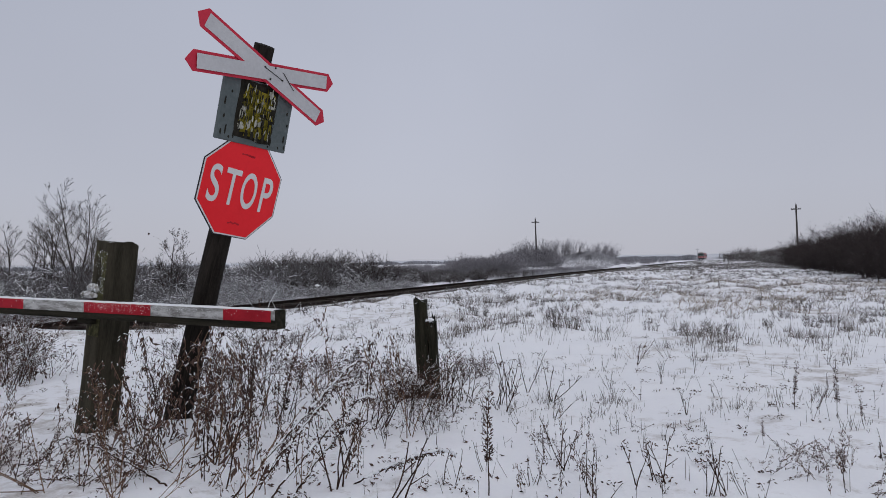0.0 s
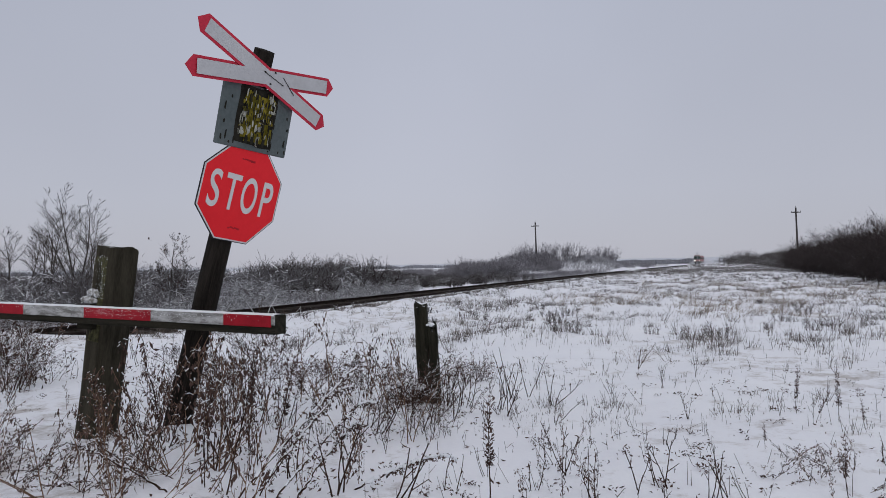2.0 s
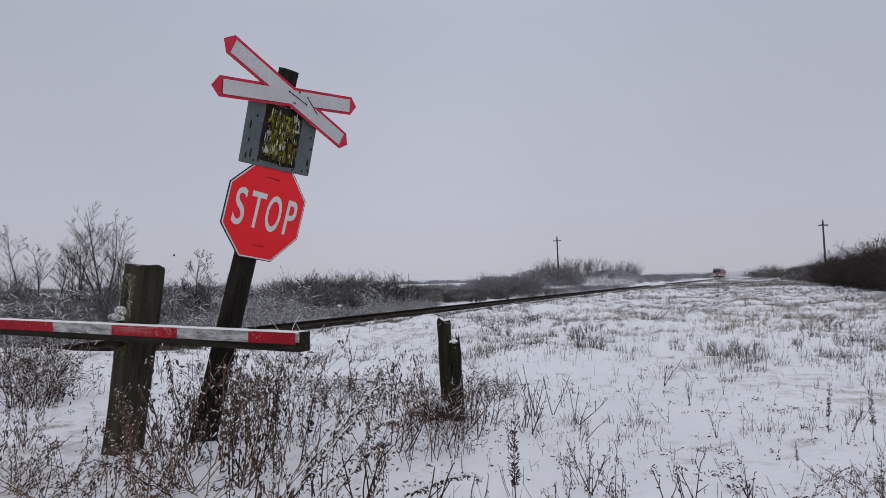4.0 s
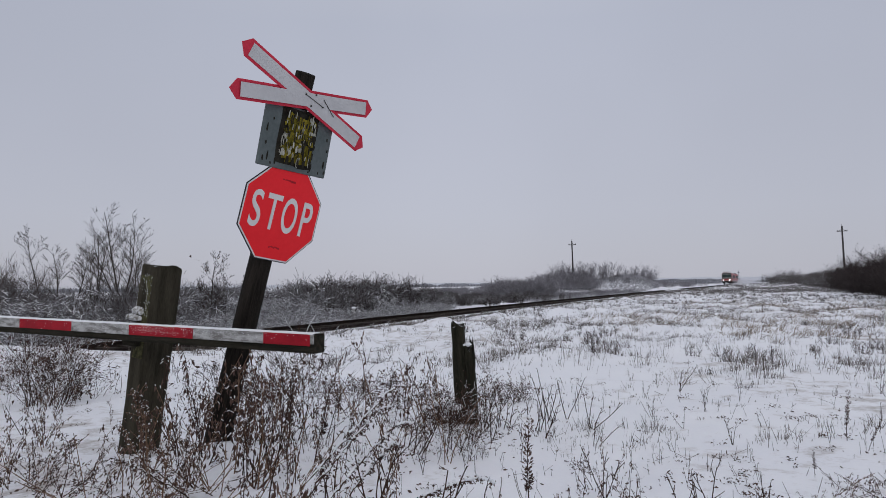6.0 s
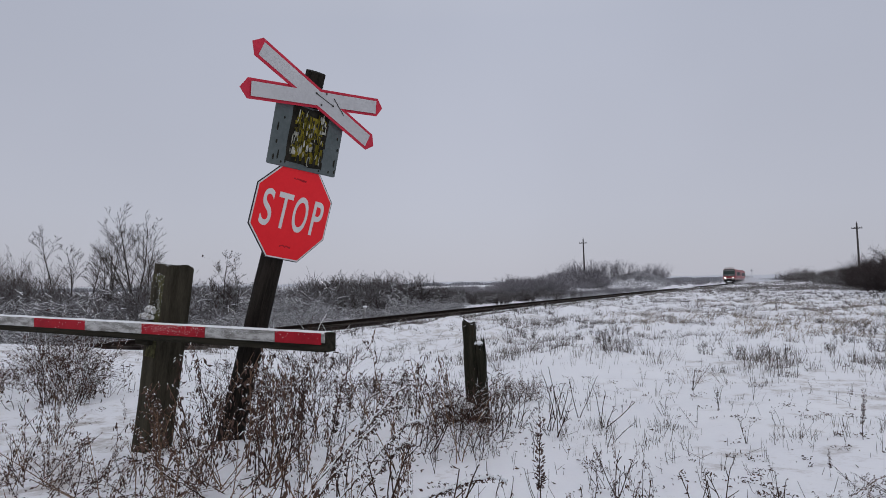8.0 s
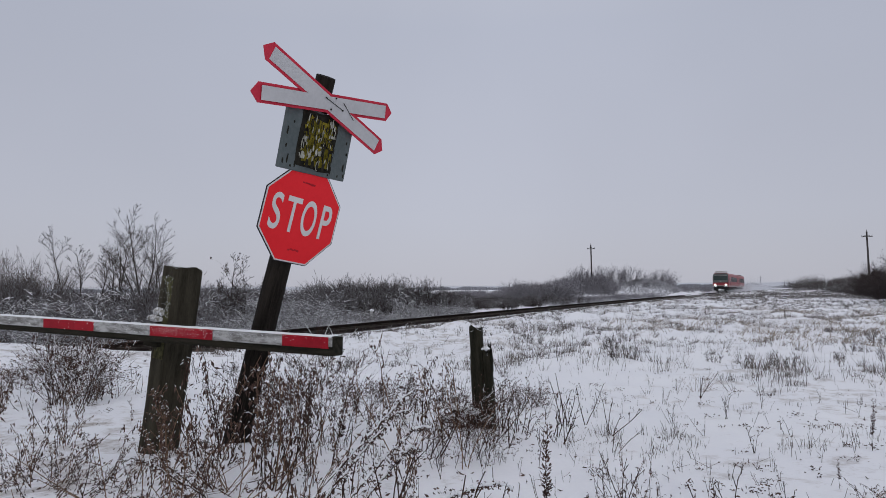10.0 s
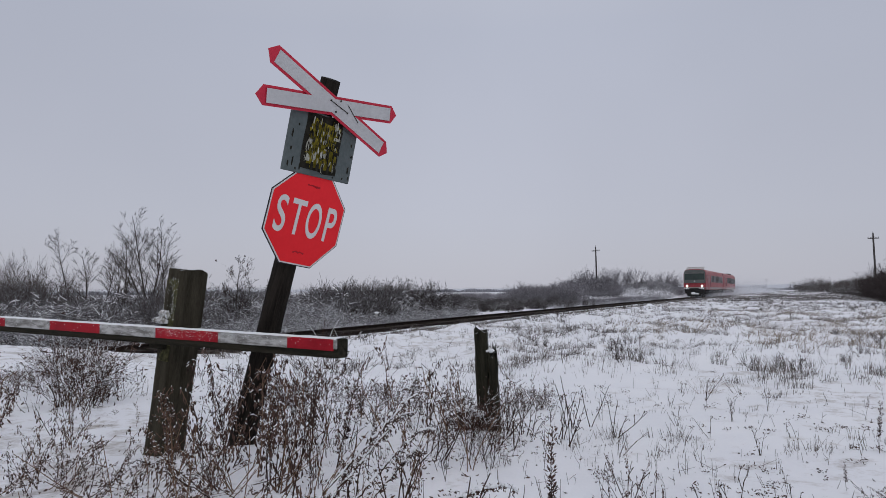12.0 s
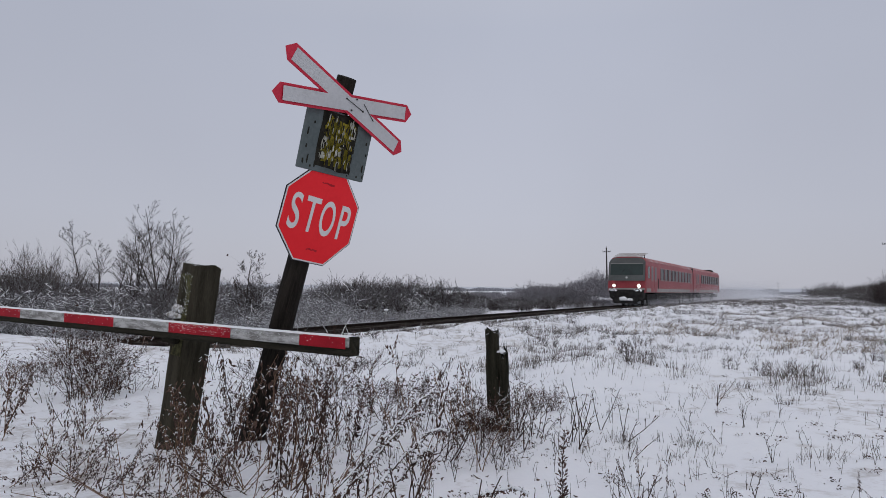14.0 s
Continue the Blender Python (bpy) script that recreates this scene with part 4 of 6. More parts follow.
def bare_tree(label, h, leans, seed, spread=0.5, low=0.25, leafy=0):
    """leans: for each stem its share of the height and its slant to the east and north."""
    rng = random.Random(seed)
    ob = thing("bare_tree", label, "tree")
    main, fine, tips = [], [], []
    for k, (share, lx, ly) in enumerate(leans):
        own = []
        limb(own, Vector((0.12 * lx, 0.12 * ly, -0.1)), Vector((lx, ly, 1)), h * share, 0.012 + 0.0085 * h, 3, rng, tips, spread, low)
        for s in own:
            (main if s[6] > 0.012 else fine).append(s)
    tubes("trunk", main, BARK, ob, sides=5)["kind"] = "stuff"
    slivers("crown", fine, BARK, ob, seed=seed)["kind"] = "stuff"
    if leafy:
        rows = [((p + Vector((rng.gauss(0, 0.03), rng.gauss(0, 0.03), rng.gauss(-0.03, 0.03)))), (rng.gauss(0, 0.4), rng.gauss(0, 0.4), -1), rng.uniform(0.05, 0.10), 0.045, rng.uniform(0, 6)) for p, d in rng.sample(tips, min(leafy, len(tips)))]
        leaves("foliage", rows, LEAF_DRY, ob)["kind"] = "stuff"
    return ob


def build_trees():
    def put(ob, az, dist, k=1.0):
        x, y = dist * math.sin(radians(az)), dist * math.cos(radians(az))
        ob.matrix_basis = pose(x, y, ground_z(x, y)) @ Matrix.Diagonal((k, k, k, 1))

    put(bare_tree("tall bare multi-stemmed tree with fine upright twigs", 4.65, ((1.0, 0.03, 0.03), (0.86, 0.13, 0.16), (0.80, -0.10, -0.12)), 5, 0.72), -50.7, 32)
    put(bare_tree("bare slender tree with a few stems behind the scrub", 4.0, ((0.95, -0.08, -0.10), (0.85, 0.05, 0.06), (0.7, -0.16, -0.2)), 8, 0.72), -52.5, 33)
    put(bare_tree("slender bare tree with fine twigs beside a taller one", 3.6, ((0.95, 0.04, 0.05), (0.75, 0.14, 0.16)), 19, 0.70), -49.6, 33)
    put(bare_tree("bare crooked sapling with a leaning forked stem", 3.6, ((0.95, -0.17, -0.20), (0.80, 0.14, 0.16)), 12, 0.85, 0.45), -55.5, 31)
    put(bare_tree("leaning bare sapling with few twigs", 3.2, ((0.9, 0.26, 0.32),), 15, 0.8, 0.40), -54.4, 31)
    tree = bare_tree("small slender tree with a few withered leaves", 2.35, ((1.0, 0.02, 0.02), (0.62, -0.16, -0.18), (0.60, 0.16, 0.18)), 23, 0.95, 0.22, 46)
    put(tree, -44.4, 24)
    # one curled leaf still hangs at the end of a hair-thin twig
    tip = Vector((-0.45, -0.44, 2.32))
    part("last_leaf", cyl(bmesh.new(), tip, tip + Vector((0.02, 0.01, 0.060)), 0.030, 0.020, 7), LEAF_DRY, tree, "dark curled leaf cluster")
    tubes("twig", [(0.0, 0.0, 1.75, -0.24, -0.23, 2.2, 0.003, 0.0012), (-0.24, -0.23, 2.2, *tip, 0.0012, 0.0008)], BARK, tree)
    put(bare_tree("low bare sapling among the scrub", 1.7, ((1.0, 0.05, 0.0), (0.8, -0.15, 0.1)), 27, 0.8), -41.4, 25)


build_scrub()
build_trees()


# ---- utility poles, marker posts, far woods ----
def utility_pole(x, y, h, label, wood=None):
    wood = wood or POLE_WOOD
    pole = thing("utility_pole", label, "utility pole", pose(x, y, ground_z(x, y), 0, -1.0, 8), group="utility poles")
    part("pole", cyl(bmesh.new(), (0, 0, -0.5), (0, 0, h), 0.13, 0.085, 10), wood, pole)
    bm = bmesh.new()
    box(bm, -0.55, 0.55, -0.05, 0.05, h - 0.62, h - 0.54, 0.01)
    part("crossarm", bm, wood, pole)
    part("pin", cyl(bmesh.new(), (0, 0, h - 0.02), (0, 0, h + 0.22), 0.03, 0.02, 8), wood, pole)
    for a in (-0.50, 0.50):
        part("brace", cyl(bmesh.new(), (a, 0, h - 0.60), (0, 0, h - 0.38), 0.025, 0.025, 6), wood, pole)
        part("insulator", cyl(bmesh.new(), (a, 0, h - 0.54), (a, 0, h - 0.40), 0.035, 0.025, 8), wood, pole)


def marker_post(x, y, h, label):
    ob = thing("marker_post", label, "marker post", pose(x, y, ground_z(x, y), 0, 3, 0))
    part("pipe", cyl(bmesh.new(), (0, 0, -0.2), (0, 0, h), 0.055, 0.05, 10), TRAIN_GREY, ob)
    bm = bmesh.new()
    lump(bm, (0, 0, h + 0.02), (0.09, 0.09, 0.05), x)
    part("snow_cap", bm, SNOW_CAP, ob, smooth=True)


def far_wood(label, az0, az1, dist, h, count, seed, mat):
    """A distant line of woods, many thin upright sticks."""
    rng = random.Random(seed)
    segs = []
    for _ in range(count):
        az = radians(rng.uniform(az0, az1))
        r = dist * rng.uniform(0.95, 1.1)
        x, y = r * math.sin(az), r * math.cos(az)
        z = ground_z(x, y) - 0.3
        top = h * rng.uniform(0.2, 1.0) * (0.7 + 0.5 * noise.noise(Vector((math.degrees(az) * 0.9, seed, 0))))
        segs.append((x, y, z, x + rng.gauss(0, 0.07 * h), y + rng.gauss(0, 0.07 * h), z + top, 0.00042 * dist, 0.00015 * dist))
    ob = slivers("far_wood", segs, mat)
    tagged(ob, label, "woods", kind="stuff")


# Wood tone lightened: the haze before it is painted into the base colour.
HAZY_WOOD = material("haze_paled_far_wood", (0.22, 0.225, 0.245), (0.32, 0.325, 0.355), 0.05, 0.95, 0.0, 0.4)
HAZY_FAR = material("haze_paled_ridge", (0.56, 0.58, 0.64), (0.66, 0.68, 0.73), 0.02, 0.95, 0.0, 0.2)


def far_rise():
    """Low rises that close the plain; haze is put into their pale colour."""
    v, f = [], []
    n = 90
    for i in range(n + 1):
        az = radians(-75 + 100 * i / n)
        h = 3.5 + 5 * max(0.0, noise.noise(Vector((i * 0.09, 0.5, 0)))) + 1.2 * noise.noise(Vector((i * 0.5, 2, 0)))
        for r, z in ((700, -2), (900, h * 0.8), (1050, h), (1300, -2)):
            v.append((r * math.sin(az), r * math.cos(az), z))
    for i in range(n):
        for k in range(3):
            f.append((i * 4 + k, i * 4 + k + 1, i * 4 + 5 + k, i * 4 + 4 + k))
    tagged(raw_mesh("backdrop", np.array(v), np.array(f), HAZY_FAR), "low snow-covered rise on the horizon, haze put into its pale colour", "hills", kind="structure")


utility_pole(-25.3, 95.5, 5.7, "grey wooden utility pole with a crossarm beyond the track")
utility_pole(7.7, 91.5, 7.2, "grey wooden utility pole with a crossarm behind the hedge")
# The farthest pole takes the pale wood, so its colour holds the haze.
utility_pole(-11.1, 285, 5.0, "far wooden utility pole beside the line, paled for haze", HAZY_WOOD)
marker_post(-15.0, 23.0, 0.42, "short grey pipe post with a snow cap beyond the track")
marker_post(-14.6, 11.2, 0.42, "low grey pipe post with a snow cap beyond the track")
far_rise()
far_wood("distant woods beside the line, paled for haze", -10.5, -2.2, 455, 4.8, 9000, 1, HAZY_WOOD)
far_wood("low far woods at the end of the line, paled for haze", -2.4, 5.0, 490, 2.8, 5000, 2, HAZY_WOOD)
far_wood("distant woods across the plain, paled for haze", -30, -9, 420, 3.4, 8000, 3, HAZY_WOOD)
far_wood("far woods across the plain, paled for haze", -70, -40, 300, 3.0, 7000, 4, HAZY_WOOD)


# ---- train ----
def railcar(front):
    car = thing("railcar", "red diesel railcar with grey lower band, snow on its front" if front else "red diesel railcar coupled behind the leading one", "train", group="railcars of the train")
    L = 22.9
    W = 1.42
    sec = [(-W + 0.06, 0.98), (-W, 1.25), (-W, 2.98), (-W + 0.05, 3.30), (-W + 0.22, 3.55), (-0.70, 3.68), (0.70, 3.68), (W - 0.22, 3.55), (W - 0.05, 3.30), (W, 2.98), (W, 1.25), (W - 0.06, 0.98)]

    def station(bm, y, k, rake):
        return [bm.verts.new((x * k, y + rake * max(0.0, z - 1.9) , z)) for x, z in sec]

    bm = bmesh.new()
    st = [(0.0, 0.975, 0.20), (0.18, 0.995, 0.16), (0.5, 1.0, 0.05), (1.2, 1.0, 0.0), (L - 0.5, 1.0, 0.0), (L - 0.1, 0.985, 0.0), (L, 0.95, 0.0)] if front else [(0.0, 0.95, 0), (0.1, 0.985, 0), (0.5, 1.0, 0), (L - 1.2, 1.0, 0), (L - 0.5, 1.0, -0.05), (L - 0.18, 0.985, -0.16), (L, 0.94, -0.2)]
    rings = [station(bm, *s) for s in st]
    n = len(sec)
    for a, b in zip(rings, rings[1:]):
        for i in range(n):
            bm.faces.new((a[i], a[(i + 1) % n], b[(i + 1) % n], b[i]))
    bm.faces.new(rings[0])
    bm.faces.new(rings[-1][::-1])
    part("body", bm, TRAIN_RED, car, "red painted car body")
    bm = bmesh.new()
    prev = None
    for y in (0.6, L - 0.6):
        ring = [bm.verts.new((x, y, z)) for x, z in ((-W + 0.04, 3.325), (-W + 0.215, 3.575), (-0.70, 3.705), (0.70, 3.705), (W - 0.215, 3.575), (W - 0.04, 3.325))]
        if prev:
            for i in range(5):
                bm.faces.new((prev[i], prev[i + 1], ring[i + 1], ring[i]))
        prev = ring
    part("roof", bm, TRAIN_ROOF, car, "dirty pale red roof")
    for side in (-1, 1):
        bm = bmesh.new()
        x0, x1 = sorted((side * (W - 0.02), side * (W + 0.012)))
        box(bm, x0, x1, 0.35, L - 0.3, 1.02, 1.30, 0.004)
        part("grey_band", bm, TRAIN_BAND, car, "dirty light grey lower band")
        ys = [5.6 + 1.72 * k for k in range(9)]
        for y in ys:
            bm = bmesh.new()
            x0, x1 = sorted((side * (W - 0.02), side * (W + 0.016)))
            box(bm, x0, x1, y - 0.08, y + 1.30, 1.92, 2.98, 0.01)
            fr = part("window", bm, TRAIN_FRAME, car, "pale pinkish window frame")
            bm = bmesh.new()
            x0, x1 = sorted((side * (W + 0.006), side * (W + 0.026)))
            box(bm, x0, x1, y, y + 1.22, 2.0, 2.90, 0.05)
            part("pane", bm, SIDE_GLASS, fr)
        for y in (1.9, 3.15, 21.0):
            bm = bmesh.new()
            x0, x1 = sorted((side * (W - 0.02), side * (W + 0.014)))
            box(bm, x0, x1, y - 0.1, y + 0.95, 1.05, 3.02, 0.01)
            door = part("door", bm, TRAIN_RED, car)
            bm = bmesh.new()
            x0, x1 = sorted((side * (W + 0.004), side * (W + 0.026)))
            box(bm, x0, x1, y + 0.12, y + 0.72, 1.95, 2.92, 0.01)
            part("pane", bm, SIDE_GLASS, door)
            bm = bmesh.new()
            x0, x1 = sorted((side * (W + 0.002), side * (W + 0.019)))
            box(bm, x0, x1, y + 0.02, y + 0.82, 1.85, 3.0, 0.01)
            part("pane_frame", bm, TRAIN_FRAME, door, "pale salt-streaked frame")
        if front:
            bm = bmesh.new()
            x0, x1 = sorted((side * (W - 0.02), side * (W + 0.015)))
            box(bm, x0, x1, 0.75, 1.40, 2.05, 2.95, 0.01)
            part("cab_window", bm, TRAIN_SCREEN, car, "dark cab side window")
        bm = bmesh.new()
        x0, x1 = sorted((side * (W - 0.02), side * (W + 0.018)))
        box(bm, x0, x1, 4.55, 4.80, 1.30, 2.1, 0.004)
        part("vent", bm, TRAIN_UNDER, car, "dark side vent")
    bm = bmesh.new()
    box(bm, -1.25, 1.25, 5.0, 17.0, 0.42, 0.99, 0.03)
    part("underframe", bm, TRAIN_UNDER, car, "grimy equipment under the floor")
    for yb in (3.0, L - 3.2):
        bm = bmesh.new()
        box(bm, -1.15, 1.15, yb - 1.4, yb + 1.4, 0.45, 0.72, 0.03)
        box(bm, -1.22, -1.02, yb - 1.6, yb + 1.6, 0.40, 0.85, 0.03)
        box(bm, 1.02, 1.22, yb - 1.6, yb + 1.6, 0.40, 0.85, 0.03)
        bogie = part("bogie", bm, TRAIN_UNDER, car)
        for yw in (-0.95, 0.95):
            for xs in (-0.75, 0.75):
                part("wheel", cyl(bmesh.new(), (xs - 0.06, yb + yw, 0.385), (xs + 0.06, yb + yw, 0.385), 0.385, sides=20), TRAIN_UNDER, bogie)
    if front:
        def face(pts, y, thick=0.03):
            """A panel on the raked front: x, z corners."""
            b = bmesh.new()
            a = [b.verts.new((x, y + 0.2 * max(0.0, z - 1.9), z)) for x, z in pts]
            c = [b.verts.new((x, y + thick + 0.2 * max(0.0, z - 1.9), z)) for x, z in pts]
            b.faces.new(a)
            b.faces.new(c[::-1])
            for i in range(len(a)):
                j = (i + 1) % len(a)
                b.faces.new((a[j], a[i], c[i], c[j]))
            return b

        fp = part("front_panel", face([(-1.36, 1.86), (1.36, 1.86), (1.36, 3.28), (1.20, 3.50), (0.80, 3.60), (-0.80, 3.60), (-1.20, 3.50), (-1.36, 3.28)], -0.022), TRAIN_FACE, car, "dark grey front panel")
        part("windscreen", face([(-1.22, 2.30), (1.22, 2.30), (1.20, 3.12), (-1.20, 3.12)], -0.040), TRAIN_SCREEN, fp, "wide dark windscreen")
        # highlight along the top of the windscreen, put in as a pale strip
        part("highlight_strip", face([(-1.20, 3.14), (1.20, 3.14), (1.18, 3.18), (-1.18, 3.18)], -0.050), TRAIN_BAND, fp, "pale highlight line above the windscreen")
        part("emblem", face([(0.085 * math.cos(k * 0.524), 2.10 + 0.085 * math.sin(k * 0.524)) for k in range(12)], -0.034), TRAIN_GREY, fp, "small pale emblem plate")
        for x in (-0.45, 0.45):
            part("wiper", cyl(bmesh.new(), (x, 0.03, 2.28), (x * 0.3, 0.13, 2.80), 0.015, sides=6), TRAIN_UNDER, fp)
        bm = bmesh.new()
        box(bm, -1.34, 1.34, -0.05, 0.05, 1.19, 1.30, 0.02)
        part("bumper_band", bm, TRAIN_BAND, car, "dirty pale band under the headlights")
        for x in (-0.925, 0.925):
            bm = bmesh.new()
            box(bm, x - 0.15, x + 0.15, -0.045, 0.03, 1.37, 1.59, 0.03)
            rim = part("headlight", bm, TRAIN_UNDER, car)
            part("lens", cyl(bmesh.new(), (x, -0.07, 1.48), (x, -0.04, 1.48), 0.09, sides=16), LAMP_GLASS, rim, "lit white headlight")
            buf = part("buffer", cyl(bmesh.new(), (x, -0.55, 1.02), (x, 0.05, 1.02), 0.10, sides=12), TRAIN_UNDER, car)
            part("buffer_plate", cyl(bmesh.new(), (x, -0.62, 1.02), (x, -0.55, 1.02), 0.24, sides=16), TRAIN_UNDER, buf)
            bm = bmesh.new()
            lump(bm, (x, -0.48, 1.13), (0.29, 0.17, 0.13), x)
            part("snow_clump", bm, SNOW_CAP, car, "packed snow", smooth=True)
        bm = bmesh.new()
        prism(bm, [(-1.30, 1.18), (1.30, 1.18), (1.22, 0.55), (0.85, 0.32), (-0.85, 0.32), (-1.22, 0.55)], -0.02, 0.6)
        part("front_apron", bm, TRAIN_UNDER, car, "dark lower front")
        bm = bmesh.new()
        prism(bm, [(-0.95, 0.62), (0.95, 0.62), (0.85, 0.15), (-0.85, 0.15)], -0.42, -0.32)
        part("snowplough", bm, TRAIN_UNDER, car, "dark snowplough plate")
        part("coupler", cyl(bmesh.new(), (0, -0.5, 0.95), (0, 0, 0.95), 0.09, sides=10), TRAIN_UNDER, car)
        bm = bmesh.new()
        lump(bm, (-0.14, -0.46, 0.50), (0.30, 0.12, 0.16), 3.3)
        lump(bm, (0.36, -0.46, 0.44), (0.24, 0.12, 0.10), 6.3)
        part("snow_clump", bm, SNOW_CAP, car, "packed snow on the plough", smooth=True)
        for k in range(6):
            bm = bmesh.new()
            x = -1.0 + 0.4 * k
            cyl(bm, (x, 0.40, 3.64), (x + 0.06, 2.2, 4.00), 0.035, sides=6)
            part("roof_rack_bar", bm, TRAIN_GREY, car, "snow-covered roof rack bar")
        for y, z in ((0.45, 3.66), (1.0, 3.78), (1.6, 3.90), (2.2, 4.00)):
            bm = bmesh.new()
            cyl(bm, (-1.1, y, z), (1.1, y, z), 0.035, sides=6)
            part("roof_rack_bar", bm, TRAIN_GREY, car, "snow-covered roof rack bar")
        for k in range(4):
            x = -0.95 + 0.5 * k
            part("roof_rack_brace", cyl(bmesh.new(), (x, 0.45, 3.66), (x + 0.42, 2.2, 4.00), 0.03, sides=6), TRAIN_GREY, car, "snow-covered slanting brace")
        for x in (-0.9, 0.9):
            part("rack_foot", cyl(bmesh.new(), (x, 2.1, 3.3), (x, 2.1, 3.98), 0.03, sides=6), TRAIN_UNDER, car)
    else:
        bm = bmesh.new()
        box(bm, -0.9, 0.9, 17.0, 20.5, 3.64, 3.86, 0.06)
        part("roof_unit", bm, TRAIN_UNDER, car, "dark roof unit")
        bm = bmesh.new()
        box(bm, -1.37, 1.37, -0.33, -0.02, 0.95, 3.48, 0.04)
        part("gangway", bm, TRAIN_UNDER, car, "dark rubber gangway")
    return car


LEAD = railcar(True)
TRAIL = railcar(False)


def blown_snow():
    """Powder whirled up under and behind the train: many small flakes that travel with it."""
    rng = np.random.default_rng(5)
    n = 420000
    y = 1.0 + 110 * rng.random(n) ** 0.9
    grow_ = np.clip(y / 45, 0.12, 1.6)
    puff = np.array([0.6 + 0.8 * noise.noise(Vector((a * 0.16, 4.4, 0))) for a in np.linspace(0, 112, 600)])
    puff = np.interp(y, np.linspace(0, 112, 600), puff)
    x = rng.normal(0.5, 1.0, n) * (0.9 + 1.5 * grow_)
    z = np.abs(rng.normal(0, 1, n)) * (0.46 + 0.95 * grow_ * np.clip(puff, 0.35, 1.4))
    keep = (np.abs(x) > 1.5) | (z < 0.6) | (y > 45.5)
    x, y, z = x[keep], y[keep], z[keep]
    ob = flakes("blown_snow", np.stack([x, y, z], axis=1), rng.uniform(0.006, 0.014, len(x)) * (1 + y / 80), 6, FLAKE)
    return tagged(ob, "cloud of powder snow whirled up behind the train", "blown snow", kind="stuff")


def haze_flakes():
    """Flakes added to stand for haze low over the far end of the line."""
    rng = np.random.default_rng(8)
    n = 5000
    y = 105 + 260 * rng.random(n)
    x = rng.uniform(-0.16, 0.075, n) * y - 4.0
    z = np.abs(rng.normal(0, 1, n)) * (0.25 + 0.0030 * y)
    keep = np.abs(x - TRACK_X) > 1.8
    x, y, z = x[keep], y[keep], z[keep]
    ob = flakes("haze_flakes", np.stack([x, y, z], axis=1), 0.00020 * y * rng.uniform(0.6, 1.4, len(x)), 9, FLAKE)
    tagged(ob, "fine white flakes added as haze low over the distant field and line", "drifting snow", kind="stuff")


haze_flakes()
POWDER = blown_snow()


# ---- dry weeds and grass ----
SNOW_BIT = SNOW_CAP


def leafy_weed(seed, h, pale=False):
    """An upright dead stalk; withered leaves hang from it on short stalks, some with snow on them."""
    rng = random.Random(seed)
    ob = thing("dry_weed", "dead upright weed with withered hanging brown leaves in snow", "weed")
    segs, lv, sn = [], [], []
    p, d = Vector((0, 0, -0.03)), Vector((rng.gauss(0, 0.10), rng.gauss(0, 0.10), 1)).normalized()
    bits = 12
    nod = Vector((rng.gauss(0, 0.10), rng.gauss(0, 0.10), 0))

    def hang(c, size):
        way = Vector((rng.gauss(0, 0.30), rng.gauss(0, 0.30), -1)).normalized()
        ln, wd, turn = size * rng.uniform(0.6, 1.15), size * rng.uniform(0.20, 0.36), rng.uniform(0, 6.28)
        lv.append((c, way, ln, wd, turn))
        if rng.random() < 0.48:
            q = rng.uniform(0.0016, 0.0036)
            a = c + Vector((rng.gauss(0, 0.004), rng.gauss(0, 0.004), 0.003))
            b = c + way * ln * rng.uniform(0.15, 0.4) + Vector((rng.gauss(0, 0.008), rng.gauss(0, 0.008), 0.004))
            sn.append((*a, *b, q, q * 0.6))

    for i in range(bits):
        d = (d + Vector((rng.gauss(0, 0.06), rng.gauss(0, 0.06), 0)) + (nod if i > 8 else Vector())).normalized()
        q = p + d * (h / bits)
        segs.append((*p, *q, 0.0040 * (1 - 0.055 * i), 0.0040 * (1 - 0.055 * (i + 1))))
        if i >= 2:
            for _ in range(rng.choice((1, 2, 3))):
                a = rng.uniform(0, 6.28)
                e = p.lerp(q, rng.random())
                t = e + Vector((math.cos(a), math.sin(a), rng.uniform(0.1, 0.9))).normalized() * rng.uniform(0.012, 0.045)
                segs.append((*e, *t, 0.0017, 0.0012))
                hang(t, 0.062 - 0.0019 * i)
            if rng.random() < 0.26:
                a = rng.uniform(0, 6.28)
                g, s = p.copy(), Vector((math.cos(a), math.sin(a), rng.uniform(0.9, 2.0))).normalized()
                for _ in range(3):
                    s = (s + Vector((rng.gauss(0, 0.12), rng.gauss(0, 0.12), 0.05))).normalized()
                    t = g + s * rng.uniform(0.03, 0.06)
                    segs.append((*g, *t, 0.0022, 0.0016))
                    hang(t, 0.044)
                    g = t
        p = q
    for _ in range(5):
        hang(p + Vector((rng.gauss(0, 0.010), rng.gauss(0, 0.010), rng.gauss(-0.01, 0.012))), 0.036)
    tubes("stem", segs, STALK_PALE if pale else STALK, ob)["kind"] = "stuff"
    leaves("foliage", lv, LEAF_DRY, ob)["kind"] = "stuff"
    tubes("snow_load", sn, SNOW_BIT, ob, sides=5, label="bits of snow caught on the leaves")["kind"] = "stuff"
    return ob


